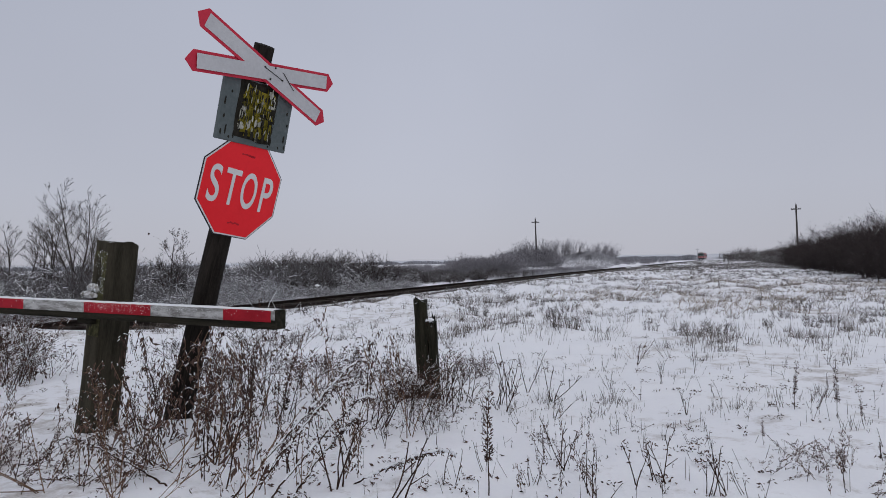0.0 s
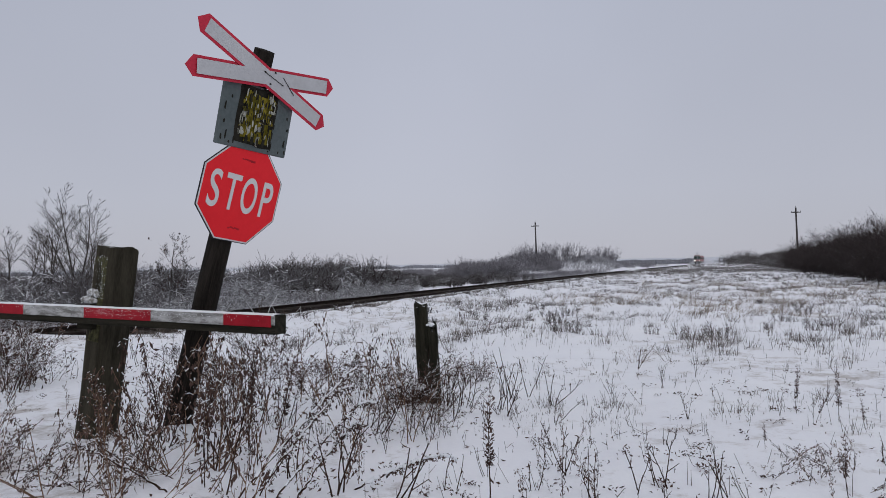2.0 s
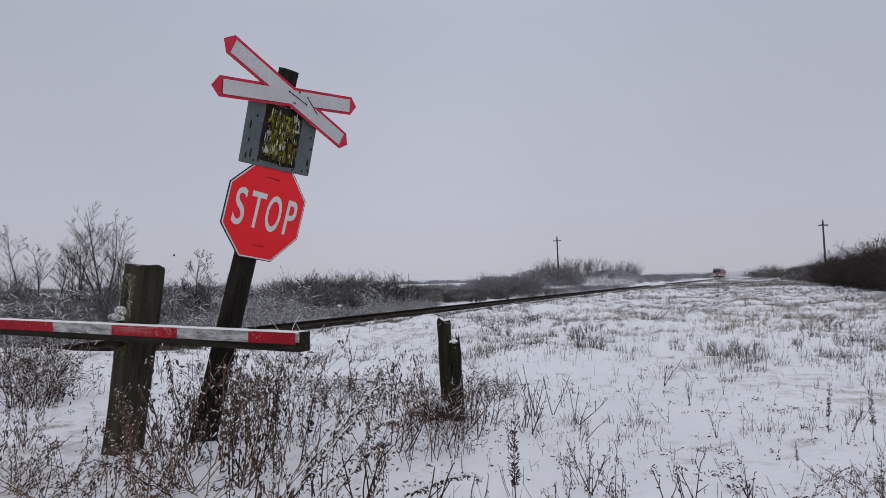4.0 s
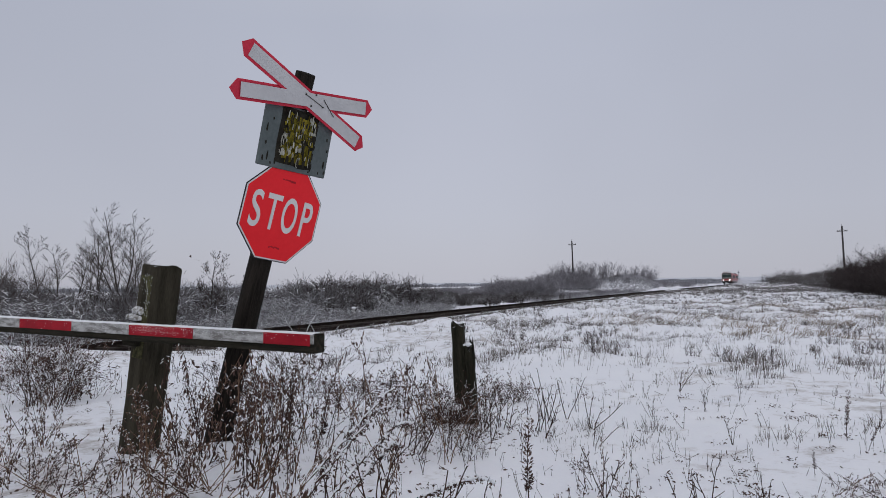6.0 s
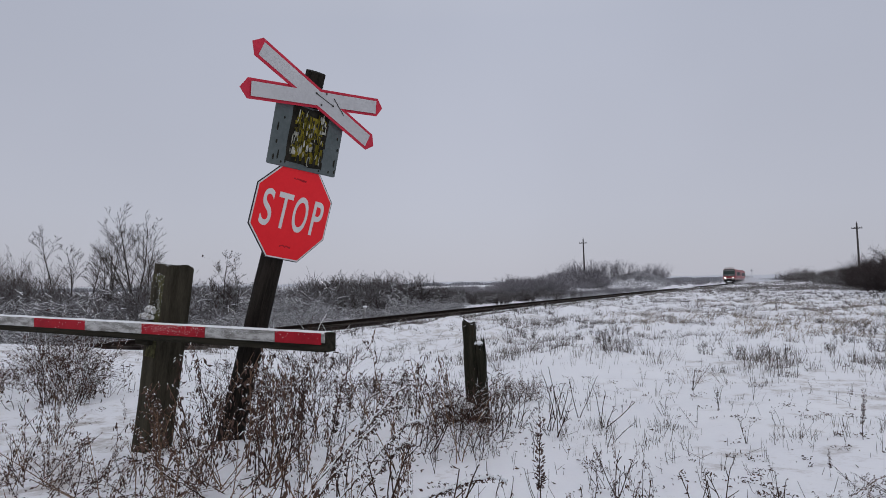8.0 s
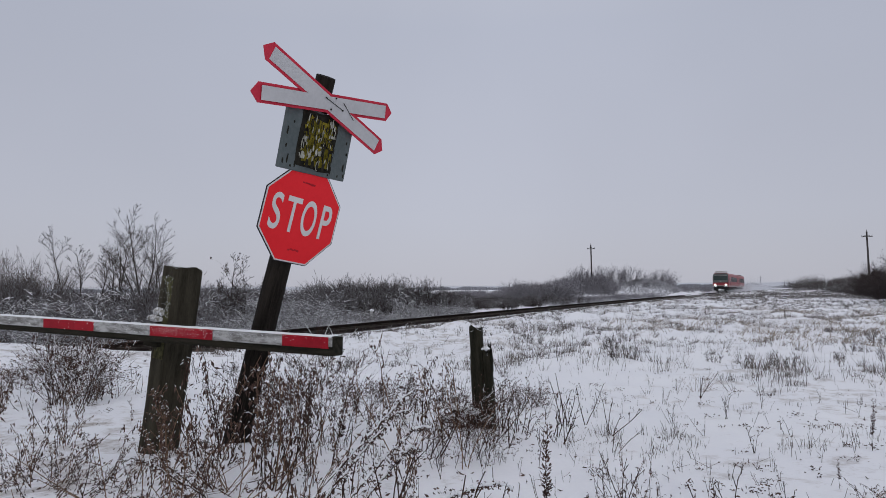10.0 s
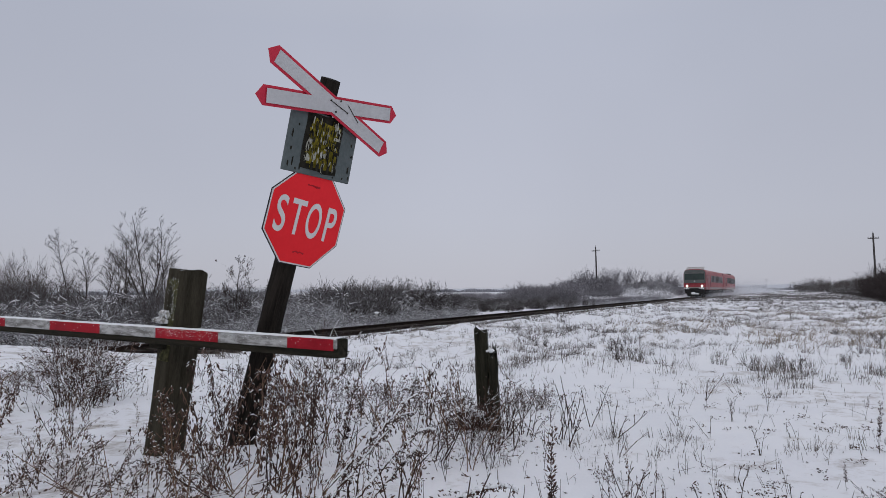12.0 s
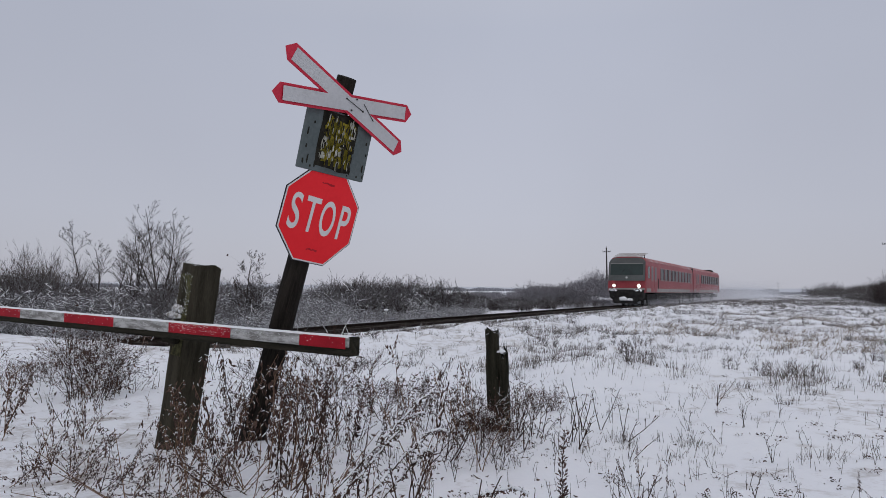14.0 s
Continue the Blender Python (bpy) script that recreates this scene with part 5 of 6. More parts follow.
def sprout_weed(seed, h, pale=False):
    """A few thin bare stalks from one root."""
    rng = random.Random(seed)
    ob = thing("bare_stalk", "bare thin dead weed stalks standing in snow", "weed")
    segs, lv = [], []
    for _ in range(rng.choice((2, 3, 4, 5))):
        p = Vector((rng.gauss(0, 0.015), rng.gauss(0, 0.015), -0.02))
        d = Vector((rng.gauss(0, 0.28), rng.gauss(0, 0.28), 1)).normalized()
        L = h * rng.uniform(0.5, 1.0)
        for i in range(5):
            d = (d + Vector((rng.gauss(0, 0.07), rng.gauss(0, 0.07), 0.03))).normalized()
            q = p + d * L / 5
            segs.append((*p, *q, 0.0032 - 0.0003 * i, 0.0029 - 0.0003 * i))
            if i > 1 and rng.random() < 0.55:
                s = (d + Vector((rng.gauss(0, 0.6), rng.gauss(0, 0.6), 0.1))).normalized()
                t = p + s * L * rng.uniform(0.12, 0.3)
                segs.append((*p, *t, 0.0021, 0.0014))
                if rng.random() < 0.5:
                    lv.append((t, (rng.gauss(0, 0.5), rng.gauss(0, 0.5), -1), rng.uniform(0.012, 0.030), 0.006, rng.uniform(0, 6)))
            p = q
        lv.append((p, (rng.gauss(0, 0.5), rng.gauss(0, 0.5), 0.2), rng.uniform(0.012, 0.030), 0.006, rng.uniform(0, 6)))
    tubes("stem", segs, STALK_PALE if pale else STALK, ob)["kind"] = "stuff"
    leaves("foliage", lv, LEAF_DRY, ob)["kind"] = "stuff"
    return ob


def spike_weed(seed, h):
    """A single stalk whose upper part is set with dark seed heads."""
    rng = random.Random(seed)
    ob = thing("seed_spike", "dead stalk with a dark seed spike standing in snow", "weed")
    segs, lv = [], []
    p, d = Vector((0, 0, -0.03)), Vector((rng.gauss(0, 0.05), rng.gauss(0, 0.05), 1)).normalized()
    bits = 14
    for i in range(bits):
        d = (d + Vector((rng.gauss(0, 0.04), rng.gauss(0, 0.04), 0.01))).normalized()
        q = p + d * (h / bits)
        segs.append((*p, *q, 0.0036 - 0.00018 * i, 0.0034 - 0.00018 * i))
        t = i / bits
        if t > 0.30:
            for _ in range(int(26 * (1.25 - t))):
                a = rng.uniform(0, 6.28)
                c = p.lerp(q, rng.random()) + Vector((math.cos(a), math.sin(a), 0)) * rng.uniform(0.0, 0.010)
                lv.append((c, (math.cos(a) * 0.7, math.sin(a) * 0.7, rng.uniform(0.2, 1.2)), rng.uniform(0.012, 0.026), rng.uniform(0.005, 0.009), rng.uniform(0, 6)))
        elif rng.random() < 0.5:
            lv.append((p, (rng.gauss(0, 0.6), rng.gauss(0, 0.6), -0.8), rng.uniform(0.02, 0.05), 0.008, rng.uniform(0, 6)))
        p = q
    tubes("stem", segs, STALK, ob)["kind"] = "stuff"
    leaves("seed_head", lv, LEAF_DRY, ob)["kind"] = "stuff"
    return ob


def arching_weed(seed, base, tip, bow, label, heads=5, load=1.0):
    """A long bent mugwort stalk: curled flower heads stand along it, snow lies on them in lumps."""
    rng = random.Random(seed)
    ob = thing("bent_mugwort", label, "weed")
    ob.location = base
    a, b = Vector((0, 0, -0.03)), Vector(tip) - Vector(base)
    mid = a.lerp(b, 0.5) + Vector((0, 0, bow))
    n = 30
    pts = []
    for i in range(n + 1):
        t = i / n
        c = a * (1 - t) ** 2 + mid * 2 * t * (1 - t) + b * t * t
        c += Vector((rng.gauss(0, 0.003), rng.gauss(0, 0.003), rng.gauss(0, 0.003) - 2.4 * max(0.0, t - 0.86) ** 2))
        pts.append(c)
    segs, lv, sn = [], [], []
    for i in range(n):
        p, q, t = pts[i], pts[i + 1], i / n
        segs.append((*p, *q, 0.0042 - 0.0026 * t, 0.0041 - 0.0026 * t))
        if t > 0.15 and noise.noise(Vector((i * 0.55, seed, 0))) > -0.12:
            o, r = Vector((0, 0, 0.005)), rng.uniform(0.0018, 0.0044) * load
            sn.append((*(p + o), *(q + o), r, r * rng.uniform(0.5, 1.2)))
        if t > (0.36 if heads > 2 else 0.3):
            d = (q - p).normalized()
            for _ in range(1 if heads < 3 else 3):
                s = (d * 0.9 + Vector((rng.gauss(0, 0.6), rng.gauss(0, 0.6), rng.gauss(-0.1, 0.6)))).normalized()
                e = p + s * rng.uniform(0.012, 0.036) * (1.15 - 0.5 * t)
                segs.append((*p, *e, 0.0016, 0.001))
                for _ in range(max(1, heads - 1)):
                    c = p.lerp(e, rng.uniform(0.4, 1.1)) + Vector((rng.gauss(0, 0.004), rng.gauss(0, 0.004), rng.gauss(0, 0.004)))
                    lv.append((c, (rng.gauss(0, 0.7), rng.gauss(0, 0.7), rng.gauss(-0.5, 0.5)), rng.uniform(0.010, 0.022), rng.uniform(0.006, 0.011), rng.uniform(0, 6)))
                if rng.random() < 0.7:
                    r = rng.uniform(0.0026, 0.0052) * min(load, 1.3)
                    u = e + Vector((0, 0, 0.006))
                    sn.append((*u, *(u + Vector((rng.gauss(0, 0.007), rng.gauss(0, 0.007), rng.gauss(0, 0.002)))), r, r * 0.6))
    tubes("stem", segs, STALK, ob, sides=5)["kind"] = "stuff"
    leaves("seed_head", lv, LEAF_DRY, ob)["kind"] = "stuff"
    tubes("snow_load", sn, SNOW_BIT, ob, sides=6, label="lumps of snow lying on the stalk")["kind"] = "stuff"


PLACED = set()


def plant(v, x, y, k, lean_x=0.0, lean_y=0.0, group="dry weeds", spin=None):
    m = Matrix.Translation((x, y, ground_z(x, y))) @ Matrix.Rotation(lean_y, 4, "Y") @ Matrix.Rotation(lean_x, 4, "X") @ Matrix.Rotation(random.uniform(0, 6.28) if spin is None else spin, 4, "Z")
    if v.name in PLACED:
        v = copy_thing(v, m)
    else:
        PLACED.add(v.name)
        v.matrix_basis = m
    v.scale = (k, k, k)
    tagged(v, group=group)


def build_weeds():
    rnd = random.Random(77)
    leafy = [leafy_weed(300 + k, 0.55, k % 2 == 0) for k in range(10)]
    bare = [sprout_weed(330 + k, 0.30) for k in range(9)]
    spikes = [spike_weed(350 + k, 0.42) for k in range(5)]
    # dense stand round the sign
    n = 0
    while n < 38:
        x, y = rnd.uniform(-3.5, -1.35), rnd.uniform(2.35, 4.3)
        c = math.hypot((x + 2.74) / 0.58, (y - 2.94) / 0.50)
        if rnd.random() > math.exp(-c * c) * 1.15 or math.hypot(x + 3.1, y - 3.3) < 0.13:
            continue
        plant(rnd.choice(leafy), x, y, rnd.uniform(0.6, 1.12), rnd.gauss(0, 0.10), rnd.gauss(0.04, 0.12))
        n += 1
    pale = [sprout_weed(340 + k, 0.55, True) for k in range(4)]
    for _ in range(20):
        plant(rnd.choice(pale), rnd.uniform(-2.75, -1.6), rnd.uniform(1.95, 2.6), rnd.uniform(0.5, 0.95), rnd.gauss(0, 0.45), rnd.gauss(0, 0.5))
    # scattered weeds beside the lane
    for _ in range(46):
        plant(rnd.choice(bare), rnd.uniform(-10.0, -5.0), rnd.uniform(3.6, 9.0), rnd.uniform(0.6, 1.3), rnd.gauss(0, 0.2), rnd.gauss(0, 0.2))
    for _ in range(26):
        plant(rnd.choice(leafy), rnd.uniform(-10.0, -5.0), rnd.uniform(3.6, 8.5), rnd.uniform(0.4, 0.75), rnd.gauss(0, 0.35), rnd.gauss(0, 0.35))
    # beaten-down leafy stalks in front of the gate post
    for _ in range(20):
        plant(rnd.choice(leafy), rnd.uniform(-3.35, -2.35), rnd.uniform(2.05, 2.75), rnd.uniform(0.4, 0.75), rnd.gauss(0, 0.75), rnd.gauss(-0.2, 0.75))
    # looser stalks before the posts, between stub and sign and along the lower edge
    for _ in range(26):
        plant(rnd.choice(leafy), rnd.uniform(-3.9, -1.5), rnd.uniform(1.95, 3.0), rnd.uniform(0.35, 0.72), rnd.gauss(0, 0.3), rnd.gauss(0, 0.35))
    for _ in range(24):
        plant(rnd.choice(bare), rnd.uniform(-2.7, -1.0), rnd.uniform(2.3, 4.9), rnd.uniform(0.7, 1.5), rnd.gauss(0, 0.12), rnd.gauss(0.05, 0.14))
    for _ in range(40):
        r, az = rnd.uniform(2.4, 9.0), radians(rnd.uniform(-20, 12))
        plant(rnd.choice(bare), r * math.sin(az), r * math.cos(az), rnd.uniform(0.3, 0.75), rnd.gauss(0, 0.15), rnd.gauss(0, 0.15))
    for _ in range(40):
        plant(rnd.choice(bare), rnd.uniform(-6.5, -3.4), rnd.uniform(2.2, 6.5), rnd.uniform(0.5, 1.1), rnd.gauss(0, 0.2), rnd.gauss(0, 0.2))
    for x, y, h, a in ((-0.92, 2.66, 0.46, 3), (0.36, 4.73, 0.31, 6), (0.55, 4.43, 0.31, 6), (0.43, 4.39, 0.20, 16), (0.41, 3.12, 0.25, 0), (0.14, 3.73, 0.14, -8), (0.65, 4.25, 0.17, -2), (0.28, 4.99, 0.09, -3)):
        plant(rnd.choice(spikes), x, y, h / 0.42, 0, radians(a))
    for x, y, h, a in ((-0.38, 2.91, 0.27, -3), (-0.27, 3.01, 0.27, -3), (-0.09, 2.86, 0.22, -6), (-0.02, 2.89, 0.23, -6), (-0.71, 3.10, 0.26, 3), (-0.52, 2.79, 0.22, 0), (-0.14, 4.01, 0.11, -9), (-0.78, 2.83, 0.23, 3), (0.11, 4.53, 0.09, 12), (-0.81, 6.57, 0.30, 5), (-0.25, 2.87, 0.12, -6), (0.04, 2.94, 0.14, -8)):
        plant(rnd.choice(bare), x, y, h / 0.27, 0, radians(a))
    for x, y, h, a in ((-2.26, 4.62, 0.48, 3), (-2.36, 4.59, 0.24, 11), (-2.12, 5.24, 0.24, 0), (-1.97, 5.38, 0.2, 8), (-1.85, 4.48, 0.32, 14), (-2.41, 4.34, 0.57, -4), (-2.81, 4.44, 0.62, -3), (-2.61, 4.28, 0.42, -5), (-3.01, 4.37, 0.5, 2), (-6.05, 4.25, 0.36, 0), (-6.42, 4.87, 0.36, 5), (-3.33, 2.46, 0.24, -20), (-2.98, 2.38, 0.22, -20), (-3.13, 2.23, 0.2, -8)):
        plant(rnd.choice(leafy), x, y, h / 0.55, 0, radians(a))
    snowy = "long bent mugwort stalk with snow lying along it"
    arching_weed(1, (-1.86, 2.13, 0.0), Vector((-1.494, 2.682, 0.56)), 0.03, snowy, 3, 1.5)
    arching_weed(8, (-1.80, 2.16, 0.0), Vector((-1.545, 2.640, 0.47)), 0.04, snowy, 3, 1.3)
    arching_weed(2, (-1.72, 2.22, 0.0), Vector((-1.451, 2.665, 0.40)), 0.07, snowy, 3, 1.5)
    arching_weed(3, (-1.56, 2.575, 0.0), Vector((-1.115, 2.787, 0.14)), 0.05, snowy, 3, 2.3)
    arching_weed(4, (-1.70, 2.40, 0.0), Vector((-1.500, 2.646, 0.30)), 0.05, snowy, 3)
    arching_weed(6, (-2.22, 2.30, 0.0), Vector((-2.85, 2.22, 0.20)), 0.04, "fallen reddish stalk with snow lying along it", 1, 0.7)
    arching_weed(7, (-2.33, 2.34, 0.0), Vector((-2.95, 2.45, 0.14)), 0.03, "fallen reddish stalk with snow lying along it", 1, 0.7)
    for x, y, h, a in ((-2.56, 3.2, 0.56, 4), (-2.38, 3.22, 0.55, 7), (-2.22, 3.3, 0.34, 9)):
        plant(rnd.choice(spikes), x, y, h / 0.42, 0, radians(a))
    # tangled weeds at the near edge of the lane, towards the bank
    for _ in range(15):
        plant(rnd.choice(leafy), -3.8 + rnd.gauss(0, 0.22), 2.32 + rnd.gauss(0, 0.20), rnd.uniform(0.35, 0.72), rnd.gauss(0, 0.45), rnd.gauss(0, 0.45))
    for x, y, h, a in ((-3.98, 2.50, 0.42, 4), (-4.1, 2.62, 0.34, -12), (-4.42, 2.92, 0.22, 30), (-5.2, 2.92, 0.62, 14), (-5.05, 2.82, 0.5, 22), (-5.6, 3.15, 0.6, 18), (-5.9, 3.4, 0.5, 10), (-6.3, 3.7, 0.42, 0), (-6.6, 3.9, 0.38, -6), (-7.0, 4.1, 0.36, 4)):
        plant(rnd.choice(leafy), x, y, h / 0.55, radians(rnd.uniform(-8, 8)), radians(a))
    twiggy = [bush("dead_shrub", "tangled dead brown shrub with arching twigs and snow on them", 0.66, 0.40, 5, 420 + k, STALK, STALK, 2, 90, LEAF_DRY, 0.0013, 0.7, 2, 0.16, 0.50, 1.15, 0.0, 0.3) for k in range(3)]
    for x, y, k in ((-2.95, 3.62, 0.95), (-2.75, 3.80, 0.84), (-6.32, 4.30, 1.15), (-6.44, 4.42, 1.05)):
        plant(rnd.choice(twiggy), x, y, k, 0.0, 0.12, group="dead shrubs")
    for x, y, k in ((-3.3, 3.8, 0.8), (-3.5, 4.2, 0.9), (-3.6, 3.7, 0.6), (-6.36, 4.26, 1.1)):
        plant(rnd.choice(twiggy), x, y, k, 0.0, 0.05, group="dead shrubs")
    for _ in range(9):
        plant(rnd.choice(twiggy), rnd.uniform(-8.2, -6.0), rnd.uniform(3.7, 5.2), rnd.uniform(0.35, 0.7), 0.0, rnd.gauss(0, 0.2), group="dead shrubs")
    for _ in range(20):
        plant(rnd.choice(leafy), rnd.uniform(-3.7, -2.9), rnd.uniform(2.95, 3.9), rnd.uniform(0.5, 0.95), rnd.gauss(0, 0.15), rnd.gauss(0, 0.18))
    # tangle round the foot of the stub
    for _ in range(15):
        plant(rnd.choice(bare + pale), rnd.uniform(-2.25, -1.35), rnd.uniform(3.2, 4.5), rnd.uniform(0.6, 1.25), rnd.gauss(0, 0.35), rnd.gauss(0.05, 0.35))
    for _ in range(6):
        plant(rnd.choice(leafy), rnd.uniform(-2.3, -1.5), rnd.uniform(3.3, 4.6), rnd.uniform(0.25, 0.5), rnd.gauss(0, 0.4), rnd.gauss(0, 0.4))
    for _ in range(12):
        plant(rnd.choice(leafy), rnd.uniform(-2.3, -1.95), rnd.uniform(5.3, 5.8), rnd.uniform(0.3, 0.48), rnd.gauss(0, 0.25), rnd.gauss(0.05, 0.25))
    for x, y, h, a in ((-2.51, 4.99, 0.46, 2), (-2.58, 5.02, 0.38, -9), (-2.44, 4.92, 0.30, 12), (-0.81, 3.52, 0.20, 4), (-0.76, 3.55, 0.15, 22), (-0.71, 3.70, 0.22, -6), (-0.74, 4.53, 0.12, 8), (-0.90, 3.60, 0.14, -20)):
        plant(rnd.choice(leafy), x, y, h / 0.55, radians(rnd.uniform(-8, 8)), radians(a))
    for a in (-38, -14, 12, 35, 50):
        plant(rnd.choice(pale), -0.86 + a * 0.0012, 6.90, rnd.uniform(0.32, 0.5), radians(rnd.uniform(-15, 15)), radians(a), group="pale straw tufts")
    # dark leafy stalks beside the lane
    for x, y, h, a in ((-4.55, 3.10, 0.42, -8), (-4.62, 3.16, 0.36, 10), (-4.45, 3.02, 0.34, -22), (-4.30, 2.86, 0.30, 16), (-5.35, 3.62, 0.34, 4), (-5.60, 3.90, 0.30, -10), (-6.2, 4.6, 0.40, 2), (-6.0, 4.4, 0.30, 18), (-4.9, 3.9, 0.22, 8), (-4.4, 3.9, 0.20, -12)):
        plant(rnd.choice(leafy), x, y, h / 0.55, radians(rnd.uniform(-8, 8)), radians(a))
    # low leafy weeds on the open snow, some fallen over
    for _ in range(26):
        plant(rnd.choice(leafy), 0.34 + rnd.gauss(0, 0.16), 3.30 + rnd.gauss(0, 0.20), rnd.uniform(0.18, 0.38), rnd.gauss(0, 0.5), rnd.gauss(0.1, 0.6))
    for _ in range(10):
        plant(rnd.choice(leafy), rnd.uniform(-0.9, -0.5), rnd.uniform(2.7, 3.2), rnd.uniform(0.18, 0.42), rnd.gauss(0, 0.3), rnd.gauss(0, 0.3))
    for x, y, k in ((-1.68, 3.72, 0.50), (-1.85, 3.95, 0.55), (-1.58, 3.55, 0.40), (-1.95, 4.20, 0.50), (-1.75, 3.40, 0.42), (-2.12, 4.30, 0.40)):
        plant(rnd.choice(twiggy), x, y, k, 0.0, 0.1, group="dead shrubs")
    # low twiggy shrubs in the open
    low = [bush("low_shrub", "low twiggy brown shrub with withered leaves in snow", 0.52, 0.42, 7, 400 + k, STALK, STALK, 2, 260, LEAF_DRY, 0.0016, 0.75, 2, 0.16, 0.5, 1.0, 0.10, 0.4) for k in range(2)]
    small = [bush("weed_clump", "clump of dead greyish weeds in the snowy field", 0.30, 0.45, 7, 410 + k, TWIG_GREY, STALK, 2, 60, LEAF_DRY, 0.0030, 0.6, 2, 0.10, 0.4, 1.0, 0.10, 0.5) for k in range(4)]
    for x, y, k in ((-6.75, 4.65, 0.95), (-7.2, 5.1, 0.9), (-6.3, 4.75, 0.65), (-8.1, 5.3, 0.8), (-8.6, 6.1, 0.8), (-5.6, 4.9, 0.5), (-7.5, 4.6, 0.6), (-4.35, 5.1, 0.45), (-4.0, 5.6, 0.4), (-3.5, 5.4, 0.45), (-2.9, 4.6, 0.7), (-2.7, 5.0, 0.6), (-2.16, 5.42, 0.5), (-2.02, 5.36, 0.42), (-1.9, 5.5, 0.36), (-3.3, 4.9, 0.5)):
        plant(rnd.choice(low), x, y, k, group="low shrubs")
    for _ in range(120):
        r, az = 9.0 * (8.0 ** rnd.random()), radians(rnd.uniform(-46, 7))
        x, y = r * math.sin(az), r * math.cos(az)
        if x < -10.6:
            continue
        plant(rnd.choice(small), x, y, rnd.uniform(0.30, 0.62) + 0.006 * r, group="weed clumps in the field")


def build_grass():
    """Withered grass blades that stick out of the snow, in drifts."""
    rnd = random.Random(10)
    segs = []
    for _ in range(60000):
        r, az = 4.0 * (24.0 ** (rnd.random() ** 0.85)), radians(rnd.uniform(-62, 13))
        x, y = r * math.sin(az), r * math.cos(az)
        if x < -10.8 or (x < -3.2 and y < 7.5):
            continue
        m = 0.75 * noise.noise(Vector((x * 0.42, y * 0.30, 0.7))) + 0.65 * noise.noise(Vector((x * 1.9, y * 1.6, 5.0))) + 0.6 * noise.noise(Vector((x * 5.5, y * 4.5, 3.0))) + 1.2 * hummock(x, y)
        m += 0.34 * smooth(12.0, 45.0, r) + 0.22 * smooth(-7.0, -9.5, x) - 0.22 * smooth(9.0, 5.0, r)
        if rnd.random() > 0.012 + 0.025 * smooth(7.0, 11.0, r) + 0.72 * smooth(0.18, 0.75, m):
            continue
        z = ground_z(x, y)
        big = rnd.choice((0.4, 0.6, 0.8, 1.25)) * (0.075 + 0.075 * smooth(5.0, 9.0, r))
        thick = 0.0011 + 0.000095 * r
        lx, ly = rnd.gauss(0.05, 0.16), rnd.gauss(0, 0.16)
        for _ in range(rnd.choice((4, 6, 8, 11))):
            ox, oy = rnd.gauss(0, 0.030), rnd.gauss(0, 0.030)
            h = big * rnd.uniform(0.30, 1.0)
            dx, dy = lx + ox * 5 + rnd.gauss(0, 0.26), ly + oy * 5 + rnd.gauss(0, 0.26)
            w = thick * rnd.uniform(0.7, 1.3)
            segs.append((x + ox, y + oy, z - 0.02, x + ox + dx * h, y + oy + dy * h, z + h, w, w * 0.35))
    tagged(slivers("dry_grass", segs, GRASS_DRY), "withered straw-coloured grass sticking out of the snow", "grass", kind="stuff")
    grey, n = [], 0
    while n < 26000:
        r, az = 11.0 * (12.0 ** rnd.random()), radians(rnd.uniform(-46, 13))
        x, y = r * math.sin(az), r * math.cos(az)
        n += 1
        m = 1.1 * noise.noise(Vector((x * 0.22, y * 0.22, 4.7))) + 0.8 * noise.noise(Vector((x * 0.9, y * 0.9, 6.1))) + 0.5 * noise.noise(Vector((x * 2.6, y * 2.6, 1.1)))
        if x < -10.7 or rnd.random() > (0.44 * smooth(6.0, 28.0, r)) + m * (0.45 + 0.55 * smooth(6.0, 18.0, r)) + 0.30 * smooth(-6.5, -9.5, x) * smooth(11.0, 15.0, y) + 0.55 * smooth(26.0, 55.0, r):
            continue
        z, w = ground_z(x, y), 0.0010 + 0.00011 * r
        for _ in range(rnd.choice((3, 4, 6))):
            ox, oy, h = x + rnd.gauss(0, 0.06), y + rnd.gauss(0, 0.06), rnd.uniform(0.02, 0.07 + 0.04 * smooth(8.0, 20.0, r))
            grey.append((ox, oy, z - 0.01, ox + rnd.gauss(0, 0.7) * h, oy + rnd.gauss(0, 0.7) * h, z + h, w, w * 0.5))
    tagged(slivers("grey_grass", grey, GRASS_GREY), "low grey dead grass over the far field", "grass", kind="stuff")
    far = []
    for _ in range(16000):
        r, az = 55.0 * (5.5 ** rnd.random()), radians(rnd.uniform(-12, 13))
        x, y = r * math.sin(az), r * math.cos(az)
        if x < -10.4 or rnd.random() > 0.30 + 1.1 * noise.noise(Vector((x * 0.30, y * 0.10, 3.3))):
            continue
        z = ground_z(x, y)
        for _ in range(3):
            ox, oy, h = x + rnd.gauss(0, 0.2), y + rnd.gauss(0, 0.2), rnd.uniform(0.06, 0.20)
            far.append((ox, oy, z - 0.01, ox + rnd.gauss(0, 0.6) * h, oy + rnd.gauss(0, 0.6) * h, z + h, 0.00022 * r, 0.0001 * r))
    tagged(slivers("far_grass", far, GRASS_GREY), "grey dead grass across the most distant part of the field", "grass", kind="stuff")
    stub = []
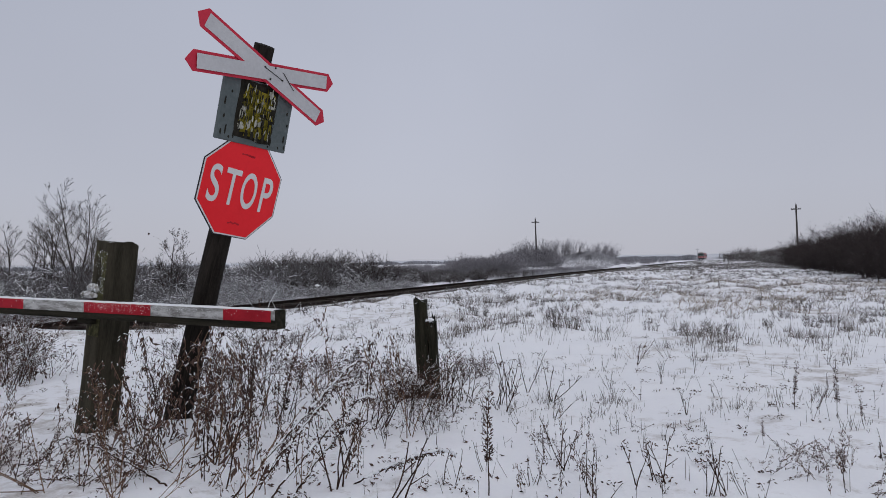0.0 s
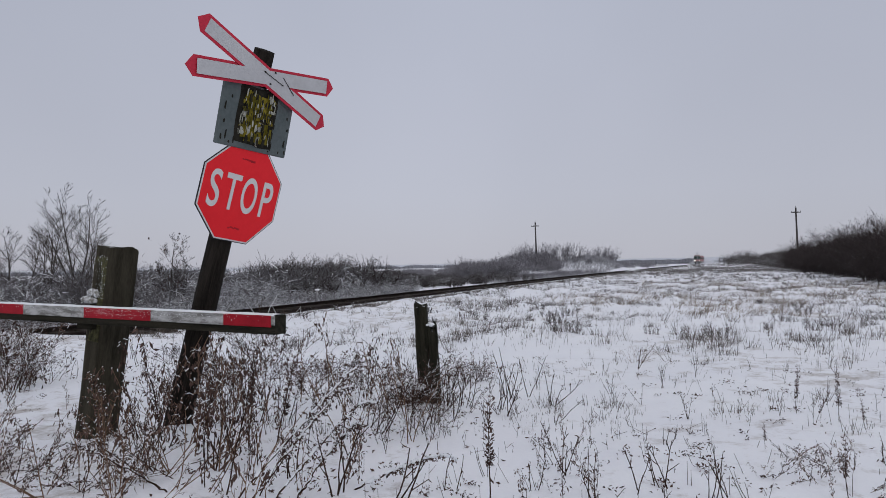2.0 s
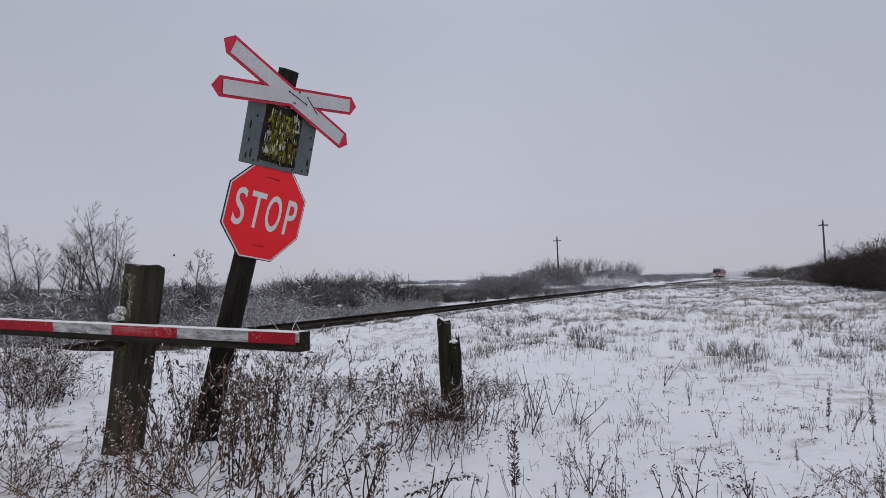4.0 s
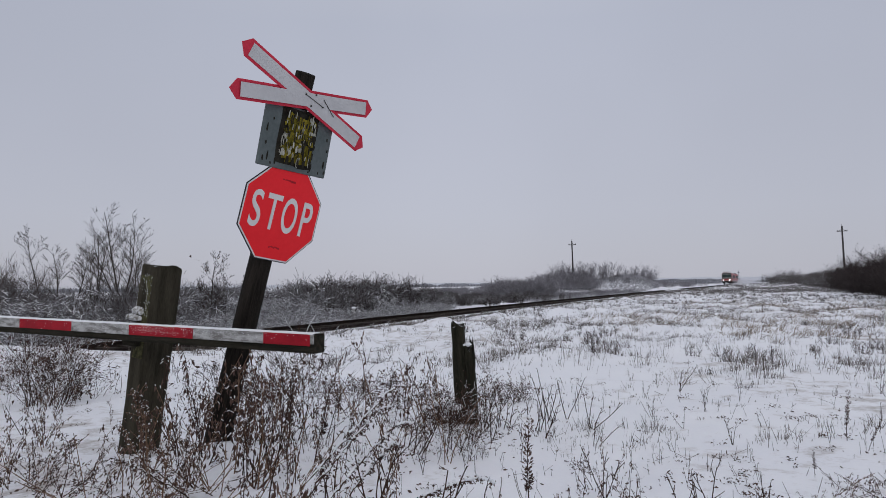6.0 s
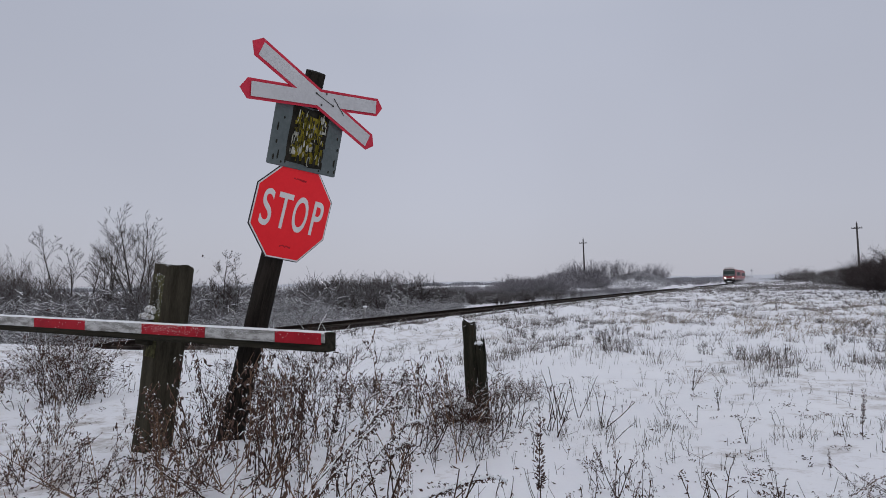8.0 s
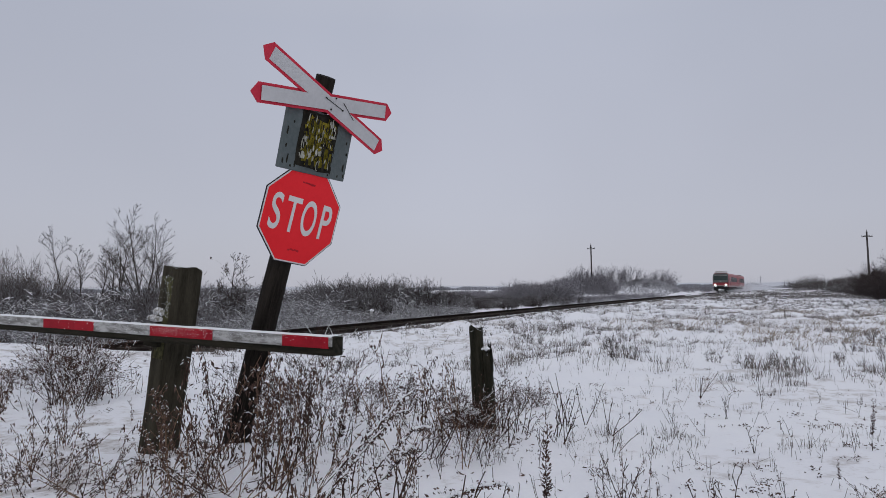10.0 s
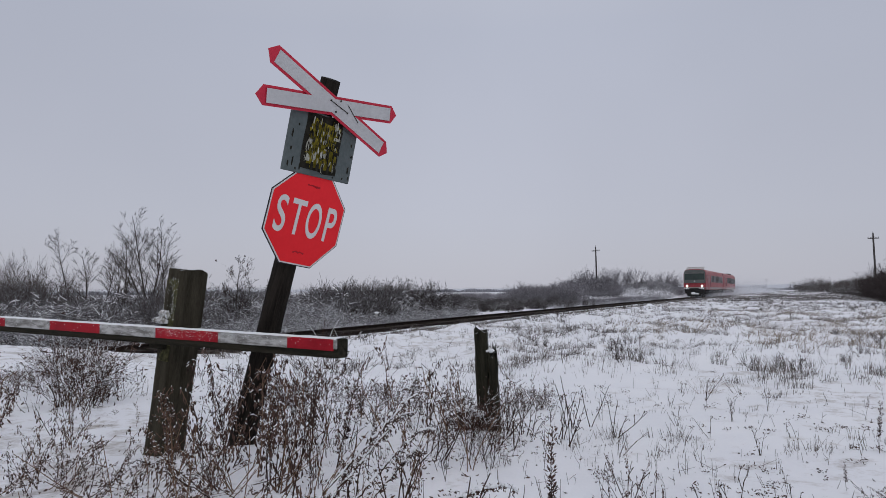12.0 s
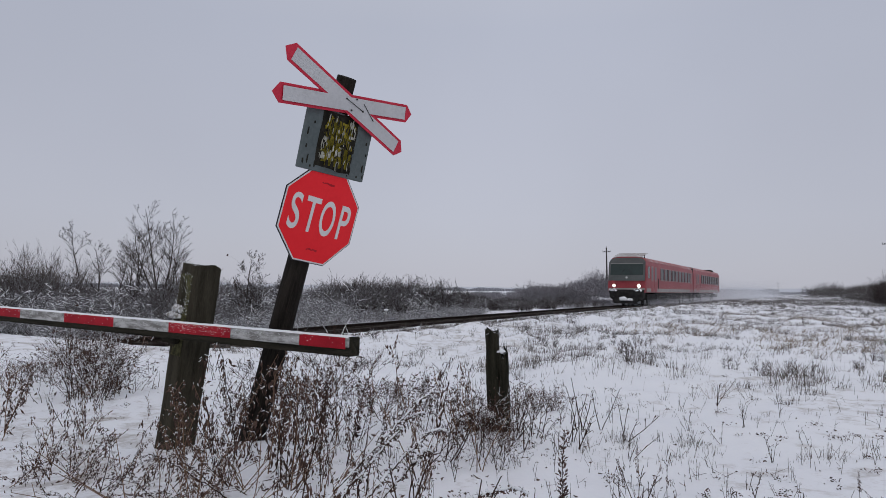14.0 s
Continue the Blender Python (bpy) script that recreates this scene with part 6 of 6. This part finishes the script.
    for _ in range(480):
        r, az = 2.6 * (4.2 ** rnd.random()), radians(rnd.uniform(-30, 13))
        x, y = r * math.sin(az), r * math.cos(az)
        z, h = ground_z(x, y), rnd.uniform(0.02, 0.10)
        stub.append((x, y, z - 0.01, x + rnd.gauss(0, 0.25) * h, y + rnd.gauss(0, 0.25) * h, z + h, 0.0014, 0.0008))
        if rnd.random() < 0.4:
            stub.append((x, y, z + h * 0.4, x + rnd.gauss(0, 0.5) * h, y + rnd.gauss(0, 0.5) * h, z + h * 0.8, 0.0013, 0.0009))
    tagged(tubes("dead_stubble", stub, STALK), "short dead stalks poking out of the snow", "stubble", kind="stuff")
    pale = []
    for _ in range(7500):
        q = math.sqrt(rnd.random())
        a = rnd.uniform(0, 2 * math.pi)
        cx, cy, rx, ry = rnd.choice(((0.6, 24.0, 2.0, 5.5), (2.4, 21.0, 1.8, 4.6), (3.6, 28.0, 2.0, 6.0), (-1.5, 31.0, 2.2, 7.0), (0.3, 15.0, 1.4, 3.3), (-2.5, 18.0, 1.8, 3.5)))
        x, y = cx + rx * q * math.cos(a), cy + ry * q * math.sin(a)
        if noise.noise(Vector((x * 1.1, y * 1.1, 2.0))) < -0.05:
            continue
        z, h = ground_z(x, y), rnd.uniform(0.05, 0.16)
        dx, dy = rnd.gauss(0.25, 0.6), rnd.gauss(0, 0.6)
        pale.append((x, y, z - 0.01, x + dx * h * 0.5, y + dy * h * 0.5, z + h * 0.6, 0.0038, 0.0030))
        pale.append((x + dx * h * 0.5, y + dy * h * 0.5, z + h * 0.6, x + dx * h * 1.15, y + dy * h * 1.15, z + h * 0.85, 0.0030, 0.0012))
    tagged(slivers("straw_grass", pale, STRAW), "flattened pale straw grass in patches of the field", "grass", kind="stuff")
    # leaves and seed husks strewn on the snow
    lv = []
    for _ in range(2600):
        r, az = 2.2 * (4.5 ** rnd.random()), radians(rnd.uniform(-62, 13))
        x, y = r * math.sin(az), r * math.cos(az)
        near = math.exp(-((x + 2.6) / 1.3) ** 2 - ((y - 3.1) / 1.0) ** 2)
        if rnd.random() > 0.12 + near:
            continue
        lv.append(((x, y, ground_z(x, y) + 0.004), (rnd.gauss(0, 1), rnd.gauss(0, 1), 0.25), rnd.uniform(0.012, 0.034), rnd.uniform(0.006, 0.014), rnd.uniform(0, 6)))
    for _ in range(430):
        r, az = 2.8 * (8.0 ** rnd.random()), radians(rnd.uniform(-62, 13))
        x, y = r * math.sin(az), r * math.cos(az)
        k = rnd.uniform(0.5, 1.0)
        for _ in range(rnd.choice((6, 10, 16, 24))):
            a, b = x + rnd.gauss(0, 0.035) * k, y + rnd.gauss(0, 0.03) * k
            lv.append(((a, b, ground_z(a, b) + rnd.uniform(0.0, 0.035) * k), (rnd.gauss(0, 1), rnd.gauss(0, 1), rnd.gauss(0.1, 0.5)), rnd.uniform(0.010, 0.026), rnd.uniform(0.004, 0.009), rnd.uniform(0, 6)))
    tagged(leaves("leaf_litter", lv, LEAF_DRY), "brown withered leaf litter strewn on the snow", "leaf litter", kind="stuff")


def build_clods():
    clod = thing("weed_heap", "dark matted tuft under a snow cap beside the broken stub", "weed", pose(-2.17, 4.50, ground_z(-2.17, 4.50)) @ Matrix.Diagonal((1.8, 1.8, 1.6, 1)))
    rng = random.Random(16)
    rows = [((rng.gauss(0.02, 0.045), rng.gauss(0, 0.04), abs(rng.gauss(0.0, 0.055))), (rng.gauss(0, 1), rng.gauss(0, 1), rng.gauss(-0.3, 0.7)), rng.uniform(0.015, 0.045), rng.uniform(0.006, 0.012), rng.uniform(0, 6)) for _ in range(420)]
    leaves("foliage", rows, LEAF_DRY, clod)["kind"] = "stuff"
    bm = bmesh.new()
    lump(bm, (0.0, -0.005, 0.085), (0.050, 0.040, 0.016), 12.0)
    lump(bm, (0.05, -0.01, 0.070), (0.030, 0.030, 0.014), 5.0)
    part("snow_cap", bm, SNOW_CAP, clod, smooth=True)


build_weeds()
build_grass()
build_clods()


def motions():
    speed, end = 21.74, 51.75
    rows = []
    for k in range(15):
        y = end + speed * (14.0 - k)
        rows.append((float(k), y))
    walk(LEAD, [(t, pose(TRACK_X, y, rail_z(y))) for t, y in rows])
    walk(TRAIL, [(t, pose(TRACK_X, y + 23.25, rail_z(y + 23.25))) for t, y in rows])
    walk(POWDER, [(t, pose(TRACK_X, y, rail_z(y) - 0.1)) for t, y in rows])


motions()
